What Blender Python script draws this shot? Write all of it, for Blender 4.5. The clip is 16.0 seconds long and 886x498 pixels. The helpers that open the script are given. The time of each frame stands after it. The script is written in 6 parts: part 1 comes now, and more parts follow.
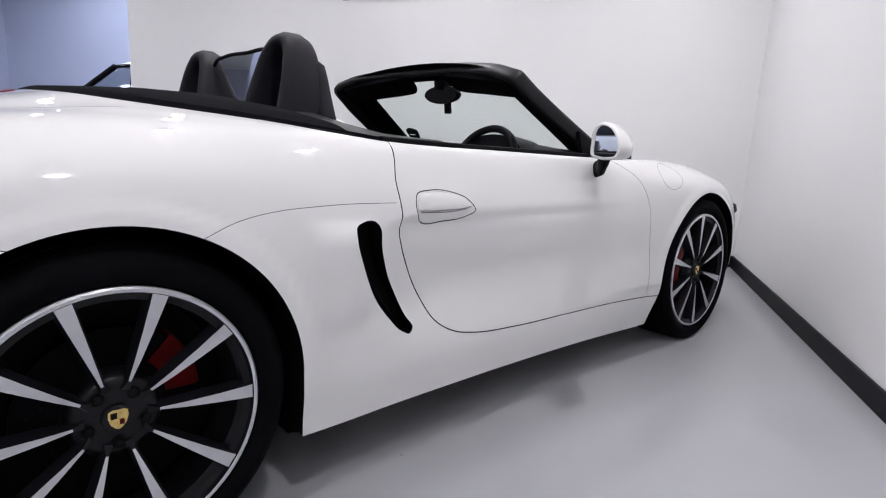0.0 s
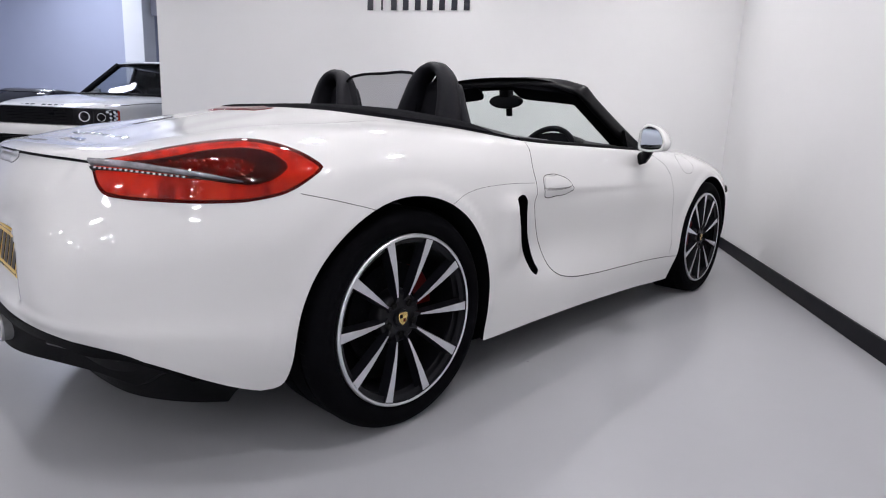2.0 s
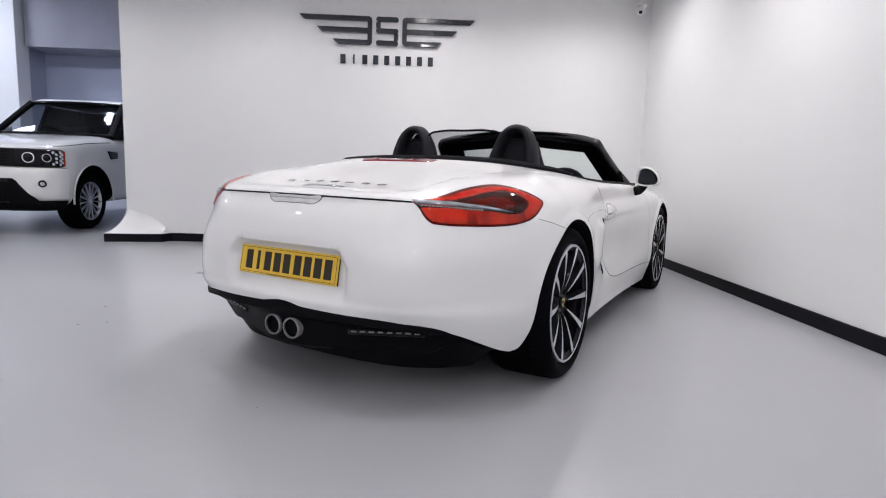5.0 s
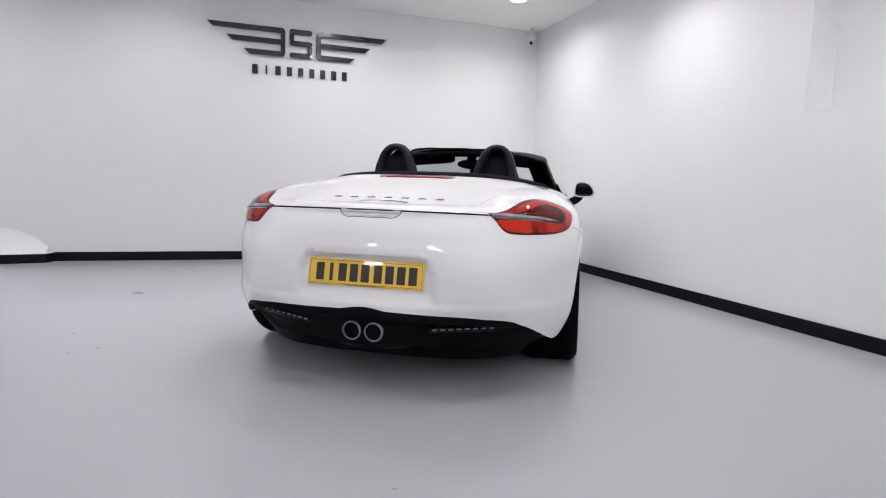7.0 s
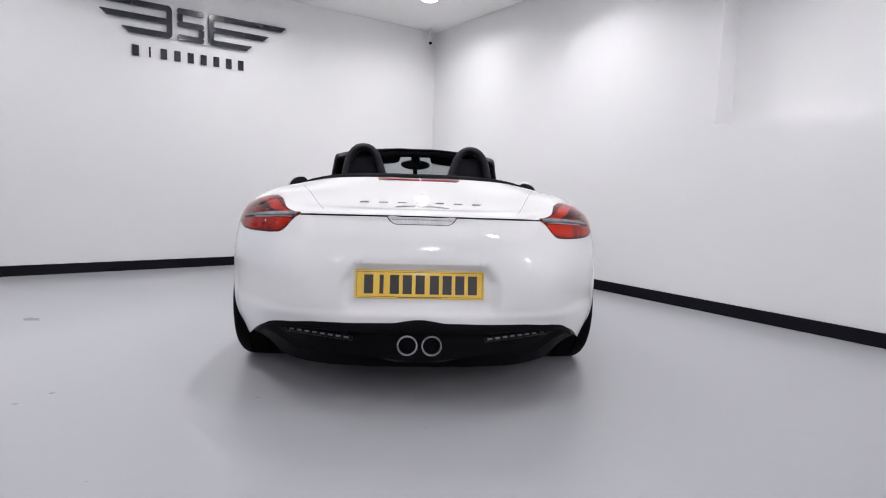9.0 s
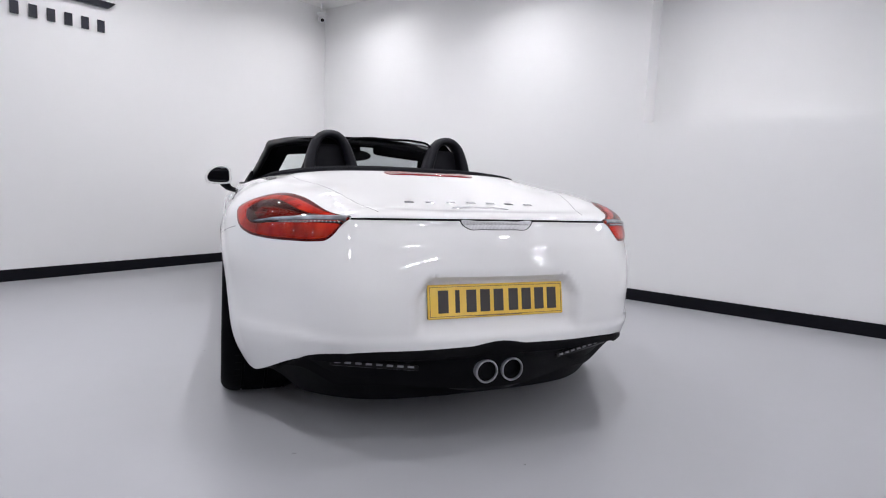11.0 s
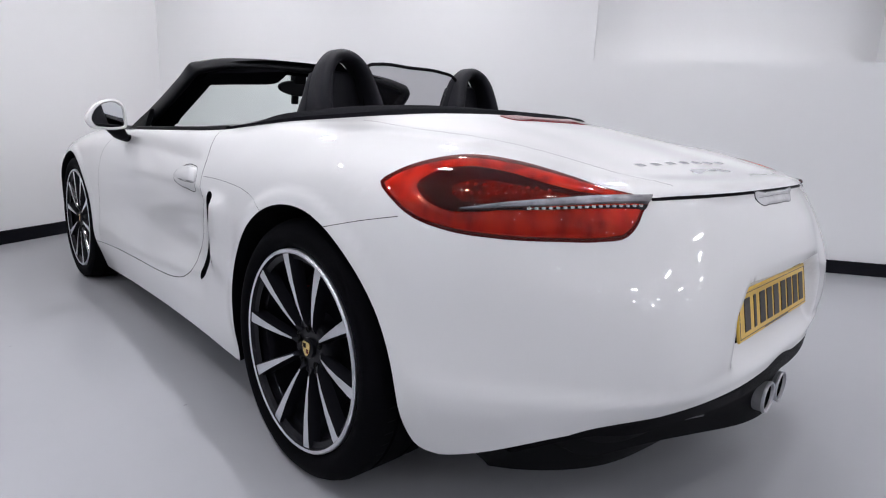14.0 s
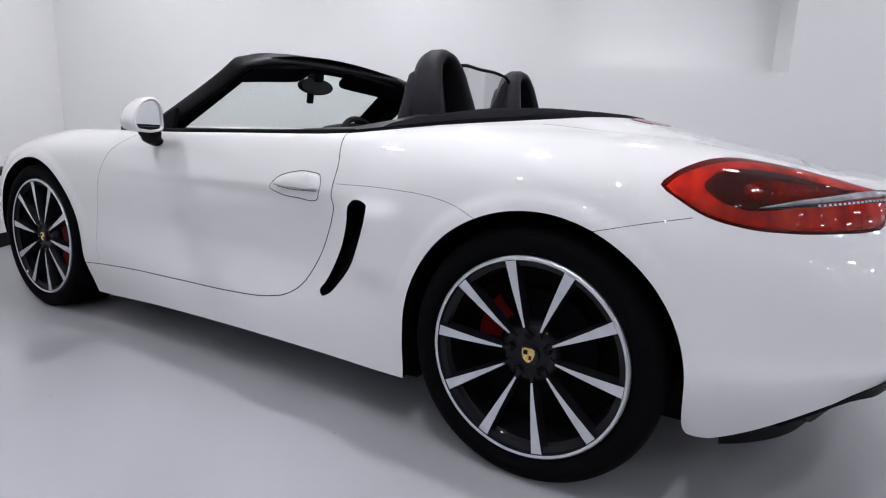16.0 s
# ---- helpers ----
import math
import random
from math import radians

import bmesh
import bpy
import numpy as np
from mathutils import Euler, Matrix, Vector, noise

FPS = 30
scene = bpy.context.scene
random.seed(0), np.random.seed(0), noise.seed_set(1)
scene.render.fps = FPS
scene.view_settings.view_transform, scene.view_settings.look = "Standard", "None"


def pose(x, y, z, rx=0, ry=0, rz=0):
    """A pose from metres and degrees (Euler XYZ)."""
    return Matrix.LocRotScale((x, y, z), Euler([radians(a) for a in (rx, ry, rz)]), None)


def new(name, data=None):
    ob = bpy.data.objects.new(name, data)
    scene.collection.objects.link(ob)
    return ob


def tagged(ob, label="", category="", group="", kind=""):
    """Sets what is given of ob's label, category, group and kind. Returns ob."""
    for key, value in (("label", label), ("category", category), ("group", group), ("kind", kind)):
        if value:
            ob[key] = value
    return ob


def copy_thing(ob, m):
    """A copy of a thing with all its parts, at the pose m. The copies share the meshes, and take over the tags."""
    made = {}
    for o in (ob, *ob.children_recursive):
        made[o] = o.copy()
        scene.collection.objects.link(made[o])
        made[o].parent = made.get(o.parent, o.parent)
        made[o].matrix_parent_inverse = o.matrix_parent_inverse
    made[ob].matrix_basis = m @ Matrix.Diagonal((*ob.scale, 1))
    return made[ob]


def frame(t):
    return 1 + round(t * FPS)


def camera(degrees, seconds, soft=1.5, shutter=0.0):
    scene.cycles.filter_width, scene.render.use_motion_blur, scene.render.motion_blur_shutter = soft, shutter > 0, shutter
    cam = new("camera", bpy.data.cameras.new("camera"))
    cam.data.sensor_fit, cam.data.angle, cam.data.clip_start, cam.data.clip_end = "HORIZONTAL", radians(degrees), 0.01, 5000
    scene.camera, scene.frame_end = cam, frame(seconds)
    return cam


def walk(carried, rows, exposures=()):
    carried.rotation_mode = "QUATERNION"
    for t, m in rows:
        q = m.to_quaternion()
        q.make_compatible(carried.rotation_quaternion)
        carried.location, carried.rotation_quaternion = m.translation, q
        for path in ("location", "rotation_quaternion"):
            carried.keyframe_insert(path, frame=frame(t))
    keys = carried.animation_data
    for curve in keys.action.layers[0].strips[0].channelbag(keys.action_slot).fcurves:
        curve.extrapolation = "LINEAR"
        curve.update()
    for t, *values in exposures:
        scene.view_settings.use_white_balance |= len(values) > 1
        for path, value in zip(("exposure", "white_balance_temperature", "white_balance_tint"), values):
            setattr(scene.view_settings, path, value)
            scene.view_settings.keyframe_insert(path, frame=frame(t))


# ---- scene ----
# ---- camera and walk ----
cam = camera(76.56, 16.0, soft=1.1)
ROWS = [
    (0.0, 1.984, -0.220, 0.886, 79.04, -3.05, 48.12),
    (0.5, 2.019, -0.434, 0.886, 78.93, -3.00, 47.02),
    (1.0, 2.031, -0.650, 0.887, 78.61, -3.14, 45.82),
    (1.5, 2.042, -0.878, 0.888, 78.39, -2.99, 44.70),
    (2.0, 2.053, -1.105, 0.883, 78.54, -2.54, 43.84),
    (2.5, 2.037, -1.339, 0.883, 78.51, -2.53, 42.73),
    (3.0, 1.998, -1.564, 0.884, 78.51, -2.42, 41.58),
    (3.5, 1.937, -1.777, 0.886, 78.82, -2.32, 39.86),
    (4.0, 1.853, -1.989, 0.888, 79.99, -2.31, 36.95),
    (4.5, 1.742, -2.200, 0.888, 81.34, -2.11, 33.50),
    (7.0, 0.853, -3.056, 0.894, 83.71, -1.82, 13.28),
    (7.5, 0.649, -3.125, 0.899, 83.82, -1.76, 8.25),
    (8.0, 0.426, -3.137, 0.899, 83.91, -1.74, 3.84),
    (8.5, 0.184, -3.122, 0.904, 83.96, -1.83, 0.29),
    (9.0, -0.069, -3.058, 0.906, 83.84, -1.81, -3.77),
    (11.5, -1.038, -2.335, 0.912, 82.36, -2.22, -25.68),
    (12.0, -1.159, -2.112, 0.917, 80.65, -2.22, -29.92),
    (12.5, -1.253, -1.882, 0.909, 79.37, -2.13, -33.96),
    (13.0, -1.338, -1.663, 0.906, 78.48, -2.38, -37.09),
    (13.5, -1.438, -1.439, 0.899, 78.36, -2.50, -39.64),
    (14.0, -1.563, -1.219, 0.899, 78.12, -2.23, -43.71),
    (14.5, -1.704, -1.021, 0.894, 78.18, -2.18, -48.79),
    (15.0, -1.845, -0.833, 0.903, 77.70, -1.98, -52.26),
    (15.5, -1.992, -0.662, 0.897, 77.87, -1.91, -55.30),
    (16.0, -2.143, -0.493, 0.883, 78.40, -2.04, -59.07),
]
walk(cam, [(t, pose(x, y, z, rx, ry, rz)) for t, x, y, z, rx, ry, rz in ROWS],
     exposures=[(0.0, -0.05, 6150, 16), (4.5, -0.03, 6250, 15), (9.0, 0.03, 6150, 15), (12.5, -0.05, 6050, 15), (16.0, -0.13, 6000, 15)])

# ---- the room's axes: a along the logo wall, b towards it ----
TURN = 31.44
CA, SA = math.cos(radians(TURN)), math.sin(radians(TURN))
WALL_R, WALL_F, CEIL = 2.596, 3.722, 2.92


def room(a, b, z=0.0):
    """World place of the room's a, b, z."""
    return Vector((a * CA - b * SA, a * SA + b * CA, z))


ROOM = pose(0, 0, 0, 0, 0, TURN)

# ---- world and lights ----
world = bpy.data.worlds.new("world")
scene.world = world
world.use_nodes = True
world.node_tree.nodes["Background"].inputs[0].default_value = (0.6, 0.65, 0.75, 1)
world.node_tree.nodes["Background"].inputs[1].default_value = 0.05

LIGHTS = [(a, b) for a in (1.80, 0.0, -1.8, -3.6, -5.4, -7.2) for b in (2.68, 0.88, -0.92, -2.72)]
LAMP_POWER = 9.0
# how far each of the nearer lamps is turned up
DIMMING = {(1.8, 2.68): 1.30, (1.8, 0.88): 1.42, (1.8, -0.92): 1.20, (1.8, -2.72): 0.37, (0.0, 2.68): 1.35, (0.0, 0.88): 1.28, (0.0, -0.92): 0.40, (0.0, -2.72): 0.28,
           (-1.8, 2.68): 0.70, (-1.8, 0.88): 1.00, (-1.8, -0.92): 0.40, (-1.8, -2.72): 0.26, (-3.6, -0.92): 0.40, (-3.6, -2.72): 0.2, (-5.4, 2.68): 1.1, (-5.4, 0.88): 1.0, (-7.2, 2.68): 1.1, (-7.2, 0.88): 1.0}
for a, b in LIGHTS:
    lamp = bpy.data.lights.new("downlight_lamp", "AREA")
    lamp.shape, lamp.size, lamp.energy = "DISK", 0.12, LAMP_POWER * DIMMING.get((a, b), 0.5)
    lamp.color, lamp.spread = (1.0, 0.97, 0.93), radians(154 if b > 2 else 136 if a > 1 else 104)
    ob = new("downlight_lamp", lamp)
    ob.matrix_world = Matrix.Translation(room(a, b, CEIL - 0.02))

HALL_CEIL = 5.2
# unseen lamps added to brighten the hall and the cars in it
HALL_LIGHTS = [(-5.0, 6.6), (-9.0, 6.6), (-13.0, 6.6), (-11.5, 9.8)]
for a, b in HALL_LIGHTS:
    lamp = bpy.data.lights.new("hall_fill_lamp", "AREA")
    lamp.shape, lamp.size, lamp.size_y, lamp.energy = "RECTANGLE", 1.2, 0.3, 98.0
    lamp.color = (0.82, 0.88, 1.0)
    ob = new("hall_fill_lamp", lamp)
    ob.matrix_world = Matrix.Translation(room(a, b, HALL_CEIL - 0.06)) @ pose(0, 0, 0, 0, 0, TURN)

# ---- materials ----


def material(name, color, rough=0.5, metal=0.0, coat=0.0, noise_scale=0.0, noise_amount=0.0, bump=0.0, bump_scale=200.0,
             rough_amount=0.0, coat_rough=0.03, spec=0.5, second_scale=0.0, second_amount=0.0):
    """A principled material with variation at two scales, rough patches and fine relief."""
    m = bpy.data.materials.new(name)
    m.use_nodes = True
    nt = m.node_tree
    p = nt.nodes["Principled BSDF"]
    p.inputs["Base Color"].default_value = (*color, 1)
    p.inputs["Roughness"].default_value = rough
    p.inputs["Metallic"].default_value = metal
    p.inputs["Coat Weight"].default_value = coat
    p.inputs["Coat Roughness"].default_value = coat_rough
    p.inputs["Specular IOR Level"].default_value = spec
    tc = nt.nodes.new("ShaderNodeTexCoord")

    def noise_node(scale, detail=4):
        n = nt.nodes.new("ShaderNodeTexNoise")
        n.inputs["Scale"].default_value, n.inputs["Detail"].default_value = scale, detail
        nt.links.new(tc.outputs["Object"], n.inputs["Vector"])
        return n.outputs["Fac"]

    if noise_amount:
        last = None
        for scale, amount in ((noise_scale, noise_amount), (second_scale, second_amount)):
            if not amount:
                continue
            r = nt.nodes.new("ShaderNodeMapRange")
            r.inputs["From Min"].default_value, r.inputs["From Max"].default_value = 0.2, 0.8
            r.inputs["To Min"].default_value, r.inputs["To Max"].default_value = 1 - amount, 1 + amount
            nt.links.new(noise_node(scale), r.inputs["Value"])
            mul = nt.nodes.new("ShaderNodeVectorMath")
            mul.operation = "SCALE"
            if last is None:
                mul.inputs[0].default_value = color
            else:
                nt.links.new(last, mul.inputs[0])
            nt.links.new(r.outputs[0], mul.inputs["Scale"])
            last = mul.outputs[0]
        nt.links.new(last, p.inputs["Base Color"])
    if rough_amount:
        r = nt.nodes.new("ShaderNodeMapRange")
        r.inputs["From Min"].default_value, r.inputs["From Max"].default_value = 0.2, 0.8
        r.inputs["To Min"].default_value, r.inputs["To Max"].default_value = max(rough - rough_amount, 0.02), rough + rough_amount
        nt.links.new(noise_node(2.3, 1), r.inputs["Value"])
        nt.links.new(r.outputs[0], p.inputs["Roughness"])
    if bump:
        b = nt.nodes.new("ShaderNodeBump")
        b.inputs["Strength"].default_value, b.inputs["Distance"].default_value = bump, 0.002
        nt.links.new(noise_node(bump_scale, 3), b.inputs["Height"])
        nt.links.new(b.outputs[0], p.inputs["Normal"])
    return m


def glowing(name, color, strength):
    m = bpy.data.materials.new(name)
    m.use_nodes = True
    p = m.node_tree.nodes["Principled BSDF"]
    p.inputs["Base Color"].default_value = (*color, 1)
    p.inputs["Emission Color"].default_value = (*color, 1)
    p.inputs["Emission Strength"].default_value = strength
    return m


PAINT = material("white_car_paint", (0.755, 0.752, 0.745), 0.5, coat=1.0, coat_rough=0.008, noise_scale=2.0, noise_amount=0.010, second_scale=300, second_amount=0.006, spec=0.15)
WALLM = material("white_wall_paint", (0.80, 0.80, 0.80), 0.6, noise_scale=0.5, noise_amount=0.012, second_scale=7, second_amount=0.006, bump=0.10, bump_scale=260)
CEILM = material("white_ceiling_paint", (0.82, 0.82, 0.81), 0.75, noise_scale=1.2, noise_amount=0.02, bump=0.1)
FLOORM = material("grey_resin_floor", (0.358, 0.363, 0.382), 0.28, noise_scale=0.6, noise_amount=0.03, second_scale=9, second_amount=0.012, spec=0.45)
SKIRTM = material("black_skirting", (0.006, 0.006, 0.009), 0.45, spec=0.12, noise_scale=5, noise_amount=0.15, bump=0.1)
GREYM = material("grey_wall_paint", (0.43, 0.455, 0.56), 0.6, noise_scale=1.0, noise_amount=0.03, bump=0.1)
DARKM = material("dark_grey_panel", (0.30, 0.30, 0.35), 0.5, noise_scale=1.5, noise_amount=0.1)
BLACKP = material("black_plastic", (0.0042, 0.0042, 0.0052), 0.5, noise_scale=30, noise_amount=0.15, bump=0.25, bump_scale=400, spec=0.05)
GLOSSB = material("gloss_black", (0.0045, 0.0045, 0.0055), 0.3, coat=0.15, spec=0.2, noise_scale=8, noise_amount=0.1)
RUBBER = material("tyre_rubber", (0.0030, 0.0030, 0.0040), 0.7, noise_scale=20, noise_amount=0.2, bump=0.3, bump_scale=150, spec=0.03)
GROOVE = material("shut_line_shadow_rubber", (0.006, 0.006, 0.006), 0.8, spec=0.1)
FRAMEM = material("satin_black_frame", (0.006, 0.006, 0.0075), 0.42, spec=0.22, noise_scale=12, noise_amount=0.15)
SILVER = material("machined_alloy", (0.68, 0.69, 0.72), 0.46, metal=1.0, noise_scale=40, noise_amount=0.05, bump=0.05, bump_scale=500)
GUNMETAL = material("dark_grey_alloy_paint", (0.007, 0.007, 0.0095), 0.35, coat=0.18, spec=0.12, noise_scale=15, noise_amount=0.1)
CHROME = material("polished_steel", (0.80, 0.80, 0.82), 0.09, metal=1.0, noise_scale=12, noise_amount=0.04, rough_amount=0.03)

# ---- building helpers ----


def mesh_of(name, bm, mat, smooth=True, angle=40):
    me = bpy.data.meshes.new(name)
    bm.to_mesh(me)
    bm.free()
    for m in (mat if isinstance(mat, (list, tuple)) else [mat]):
        me.materials.append(m)
    if smooth:
        me.shade_smooth()
        me.set_sharp_from_angle(angle=radians(angle))
    return me


def part(name, bm, mat, parent=None, label="", smooth=True, angle=40):
    """Links a bmesh as one mesh object under a thing or a part."""
    ob = new(name, mesh_of(name, bm, mat, smooth, angle))
    ob.parent = parent
    return tagged(ob, label=label) if label else ob


def empty(name, label, category, group="", kind=""):
    ob = new(name)
    ob.empty_display_size = 0.1
    return tagged(ob, label, category, group, kind)


def add_box(bm, lo, hi, m=Matrix()):
    vs = [bm.verts.new(m @ Vector((x, y, z))) for x in (lo[0], hi[0]) for y in (lo[1], hi[1]) for z in (lo[2], hi[2])]
    for f in ((0, 1, 3, 2), (4, 6, 7, 5), (0, 4, 5, 1), (2, 3, 7, 6), (0, 2, 6, 4), (1, 5, 7, 3)):
        bm.faces.new([vs[i] for i in f])
    return vs


def box(lo, hi, bevel=0.0, segments=2, m=Matrix()):
    bm = bmesh.new()
    add_box(bm, lo, hi, m)
    if bevel:
        bmesh.ops.bevel(bm, geom=bm.edges[:], offset=bevel, segments=segments, affect="EDGES", profile=0.5)
    bmesh.ops.recalc_face_normals(bm, faces=bm.faces[:])
    return bm


def add_spin(bm, profile, steps=48, m=Matrix(), closed=False, arc=2 * math.pi):
    """Revolves (radius, along) pairs round the local x axis."""
    full = arc > 6.28
    n = steps if full else steps + 1
    rings = [[bm.verts.new(m @ Vector((h, r * math.cos(arc * i / steps), r * math.sin(arc * i / steps)))) for i in range(n)] for r, h in profile]
    pairs = list(zip(rings, rings[1:])) + ([(rings[-1], rings[0])] if closed else [])
    for a, b in pairs:
        for i in range(steps):
            j = (i + 1) % n
            bm.faces.new((a[i], a[j], b[j], b[i]))
    return rings


def spin(profile, steps=48, m=Matrix(), closed=False):
    bm = bmesh.new()
    add_spin(bm, profile, steps, m, closed)
    bmesh.ops.recalc_face_normals(bm, faces=bm.faces[:])
    return bm


def spline(ts, ps, t):
    """Smooth curve through the points ps at ts (non-uniform tangents); ps is an array, t an array."""
    ts, ps, t = np.asarray(ts, float), np.asarray(ps, float), np.asarray(t, float)
    d = np.diff(ps, axis=0) / np.diff(ts)[:, None]
    h = np.diff(ts)
    tan = np.empty_like(ps)
    tan[1:-1] = (d[:-1] * h[1:, None] + d[1:] * h[:-1, None]) / (h[:-1] + h[1:])[:, None]
    tan[0], tan[-1] = d[0], d[-1]
    i = np.clip(np.searchsorted(ts, t, side="right") - 1, 0, len(ts) - 2)
    s = ((t - ts[i]) / h[i])[:, None]
    hh = h[i][:, None]
    return (ps[i] * (2 * s**3 - 3 * s**2 + 1) + tan[i] * hh * (s**3 - 2 * s**2 + s)
            + ps[i + 1] * (-2 * s**3 + 3 * s**2) + tan[i + 1] * hh * (s**3 - s**2))


def curve_points(ps, n, closed=False):
    """n points along a smooth curve through ps, by chord length."""
    ps = np.asarray(ps, float)
    if closed:
        q = np.vstack([ps[-2:], ps, ps[:3]])
        c = np.r_[0, np.cumsum(np.maximum(np.linalg.norm(np.diff(q, axis=0), axis=1), 1e-6))]
        return spline(c, q, np.linspace(c[2], c[2 + len(ps)], n, endpoint=False))
    c = np.r_[0, np.cumsum(np.maximum(np.linalg.norm(np.diff(ps, axis=0), axis=1), 1e-6))]
    return spline(c, ps, np.linspace(0, c[-1], n))


def add_tube(bm, pts, radius, sides=8, closed=False, caps=True, flat=1.0):
    """A tube along points; radius may be a list; flat squashes it along the side normal."""
    pts = [Vector(p) for p in pts]
    n = len(pts)
    rad = radius if isinstance(radius, (list, tuple, np.ndarray)) else [radius] * n
    rings, up = [], None
    for i, p in enumerate(pts):
        a = pts[(i - 1) % n] if closed or i else p
        b = pts[(i + 1) % n] if closed or i < n - 1 else p
        d = (b - a).normalized()
        if up is None:
            up = d.orthogonal().normalized()
        up = (up - d * up.dot(d)).normalized()
        side = d.cross(up)
        rings.append([bm.verts.new(p + (up * math.cos(k) * flat + side * math.sin(k)) * rad[i]) for k in (2 * math.pi * j / sides for j in range(sides))])
    for i in range(n if closed else n - 1):
        a, b = rings[i], rings[(i + 1) % n]
        off = 0
        if closed and i == n - 1:
            off = min(range(sides), key=lambda o: sum((a[k].co - b[(k + o) % sides].co).length for k in range(sides)))
        for k in range(sides):
            bm.faces.new((a[k], a[(k + 1) % sides], b[(k + 1 + off) % sides], b[(k + off) % sides]))
    if caps and not closed:
        bm.faces.new(rings[0][::-1])
        bm.faces.new(rings[-1])
    return rings


def tube(pts, radius, sides=8, closed=False, flat=1.0):
    bm = bmesh.new()
    add_tube(bm, pts, radius, sides, closed, True, flat)
    bmesh.ops.recalc_face_normals(bm, faces=bm.faces[:])
    return bm


def add_prism(bm, outline, depth, m=Matrix()):
    """A plate: outline in the local x, y plane, thick along z."""
    a = [bm.verts.new(m @ Vector((x, y, 0))) for x, y in outline]
    b = [bm.verts.new(m @ Vector((x, y, depth))) for x, y in outline]
    bm.faces.new(a[::-1])
    bm.faces.new(b)
    for i in range(len(a)):
        j = (i + 1) % len(a)
        bm.faces.new((a[i], a[j], b[j], b[i]))


def prism(outline, depth, m=Matrix(), bevel=0.0, segments=2):
    bm = bmesh.new()
    add_prism(bm, outline, depth, m)
    bmesh.ops.recalc_face_normals(bm, faces=bm.faces[:])
    if bevel:
        bmesh.ops.bevel(bm, geom=[e for e in bm.edges if e.calc_face_angle(0) > 0.6], offset=bevel, segments=segments, affect="EDGES", profile=0.5)
    return bm




# ---- the room ----


def structure(name, bm, mat, label, category, smooth=False):
    ob = part(name, bm, mat, smooth=smooth)
    return tagged(ob, label, category, kind="structure")


A0, B0, B1 = -16.0, -13.0, 15.0
structure("floor", box((A0 - 0.2, B0 - 0.2, -0.2), (WALL_R + 0.5, B1 + 0.2, 0.0), m=ROOM), FLOORM, "glossy light grey painted resin showroom floor", "floor")
structure("ceiling", box((A0 - 0.2, B0 - 0.2, CEIL), (WALL_R + 0.5, 4.1, CEIL + 0.2), m=ROOM), CEILM, "plain white painted showroom ceiling with round downlights", "ceiling")
structure("ceiling_hall", box((A0 - 0.2, 4.1, HALL_CEIL), (WALL_R + 0.5, B1 + 0.2, HALL_CEIL + 0.2), m=ROOM), CEILM, "high pale ceiling of the hall behind", "ceiling")
structure("soffit_edge", box((A0 - 0.2, 3.9, CEIL + 0.2), (WALL_R + 0.5, 4.1, HALL_CEIL), m=ROOM), WALLM, "white upstand between low and high ceiling", "wall")

# side wall with its shallow niche
N0, N1, NZ, NT, ND = -2.10, -0.165, 1.465, 2.72, 0.24
bm = bmesh.new()
for lo, hi in (((WALL_R, N1, 0), (WALL_R + 0.4, WALL_F + 0.3, CEIL)), ((WALL_R, B0, 0), (WALL_R + 0.4, N0, CEIL)),
               ((WALL_R, N0, 0), (WALL_R + 0.4, N1, NZ)), ((WALL_R, N0, NT), (WALL_R + 0.4, N1, CEIL)), ((WALL_R + ND, N0, NZ), (WALL_R + 0.4, N1, NT))):
    add_box(bm, lo, hi, ROOM)
structure("wall_side", bm, WALLM, "smooth white painted wall with a shallow square niche", "wall")
structure("wall_front", box((-3.37, WALL_F, 0), (WALL_R, WALL_F + 0.30, CEIL), m=ROOM), WALLM, "smooth white painted wall carrying the dark logo", "wall")
structure("wall_back", box((A0, B0 - 0.3, 0), (WALL_R + 0.4, B0, CEIL), m=ROOM), WALLM, "plain white painted wall closing the showroom", "wall")
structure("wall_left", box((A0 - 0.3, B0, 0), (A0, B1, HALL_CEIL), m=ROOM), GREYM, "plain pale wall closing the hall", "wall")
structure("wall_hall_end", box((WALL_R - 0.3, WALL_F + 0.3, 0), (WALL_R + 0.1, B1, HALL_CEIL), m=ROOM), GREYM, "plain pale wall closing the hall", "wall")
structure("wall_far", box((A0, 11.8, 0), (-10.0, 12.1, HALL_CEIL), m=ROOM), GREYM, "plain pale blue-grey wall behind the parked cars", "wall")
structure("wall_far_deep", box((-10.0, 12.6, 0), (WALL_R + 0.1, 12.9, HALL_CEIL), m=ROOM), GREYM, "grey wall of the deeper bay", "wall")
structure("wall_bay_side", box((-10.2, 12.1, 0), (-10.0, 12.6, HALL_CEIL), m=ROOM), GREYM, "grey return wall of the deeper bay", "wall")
structure("column", box((-10.45, 11.35, 0), (-9.85, 11.8, HALL_CEIL), 0.01, 1, ROOM), WALLM, "square white column against the far wall", "column")
# dark grey box that makes the top of the deeper bay darker
structure("dark_high_box", box((-9.8, 11.6, 3.62), (-1.0, 12.6, HALL_CEIL), m=ROOM), DARKM, "dark grey box high over the deeper bay", "soffit")
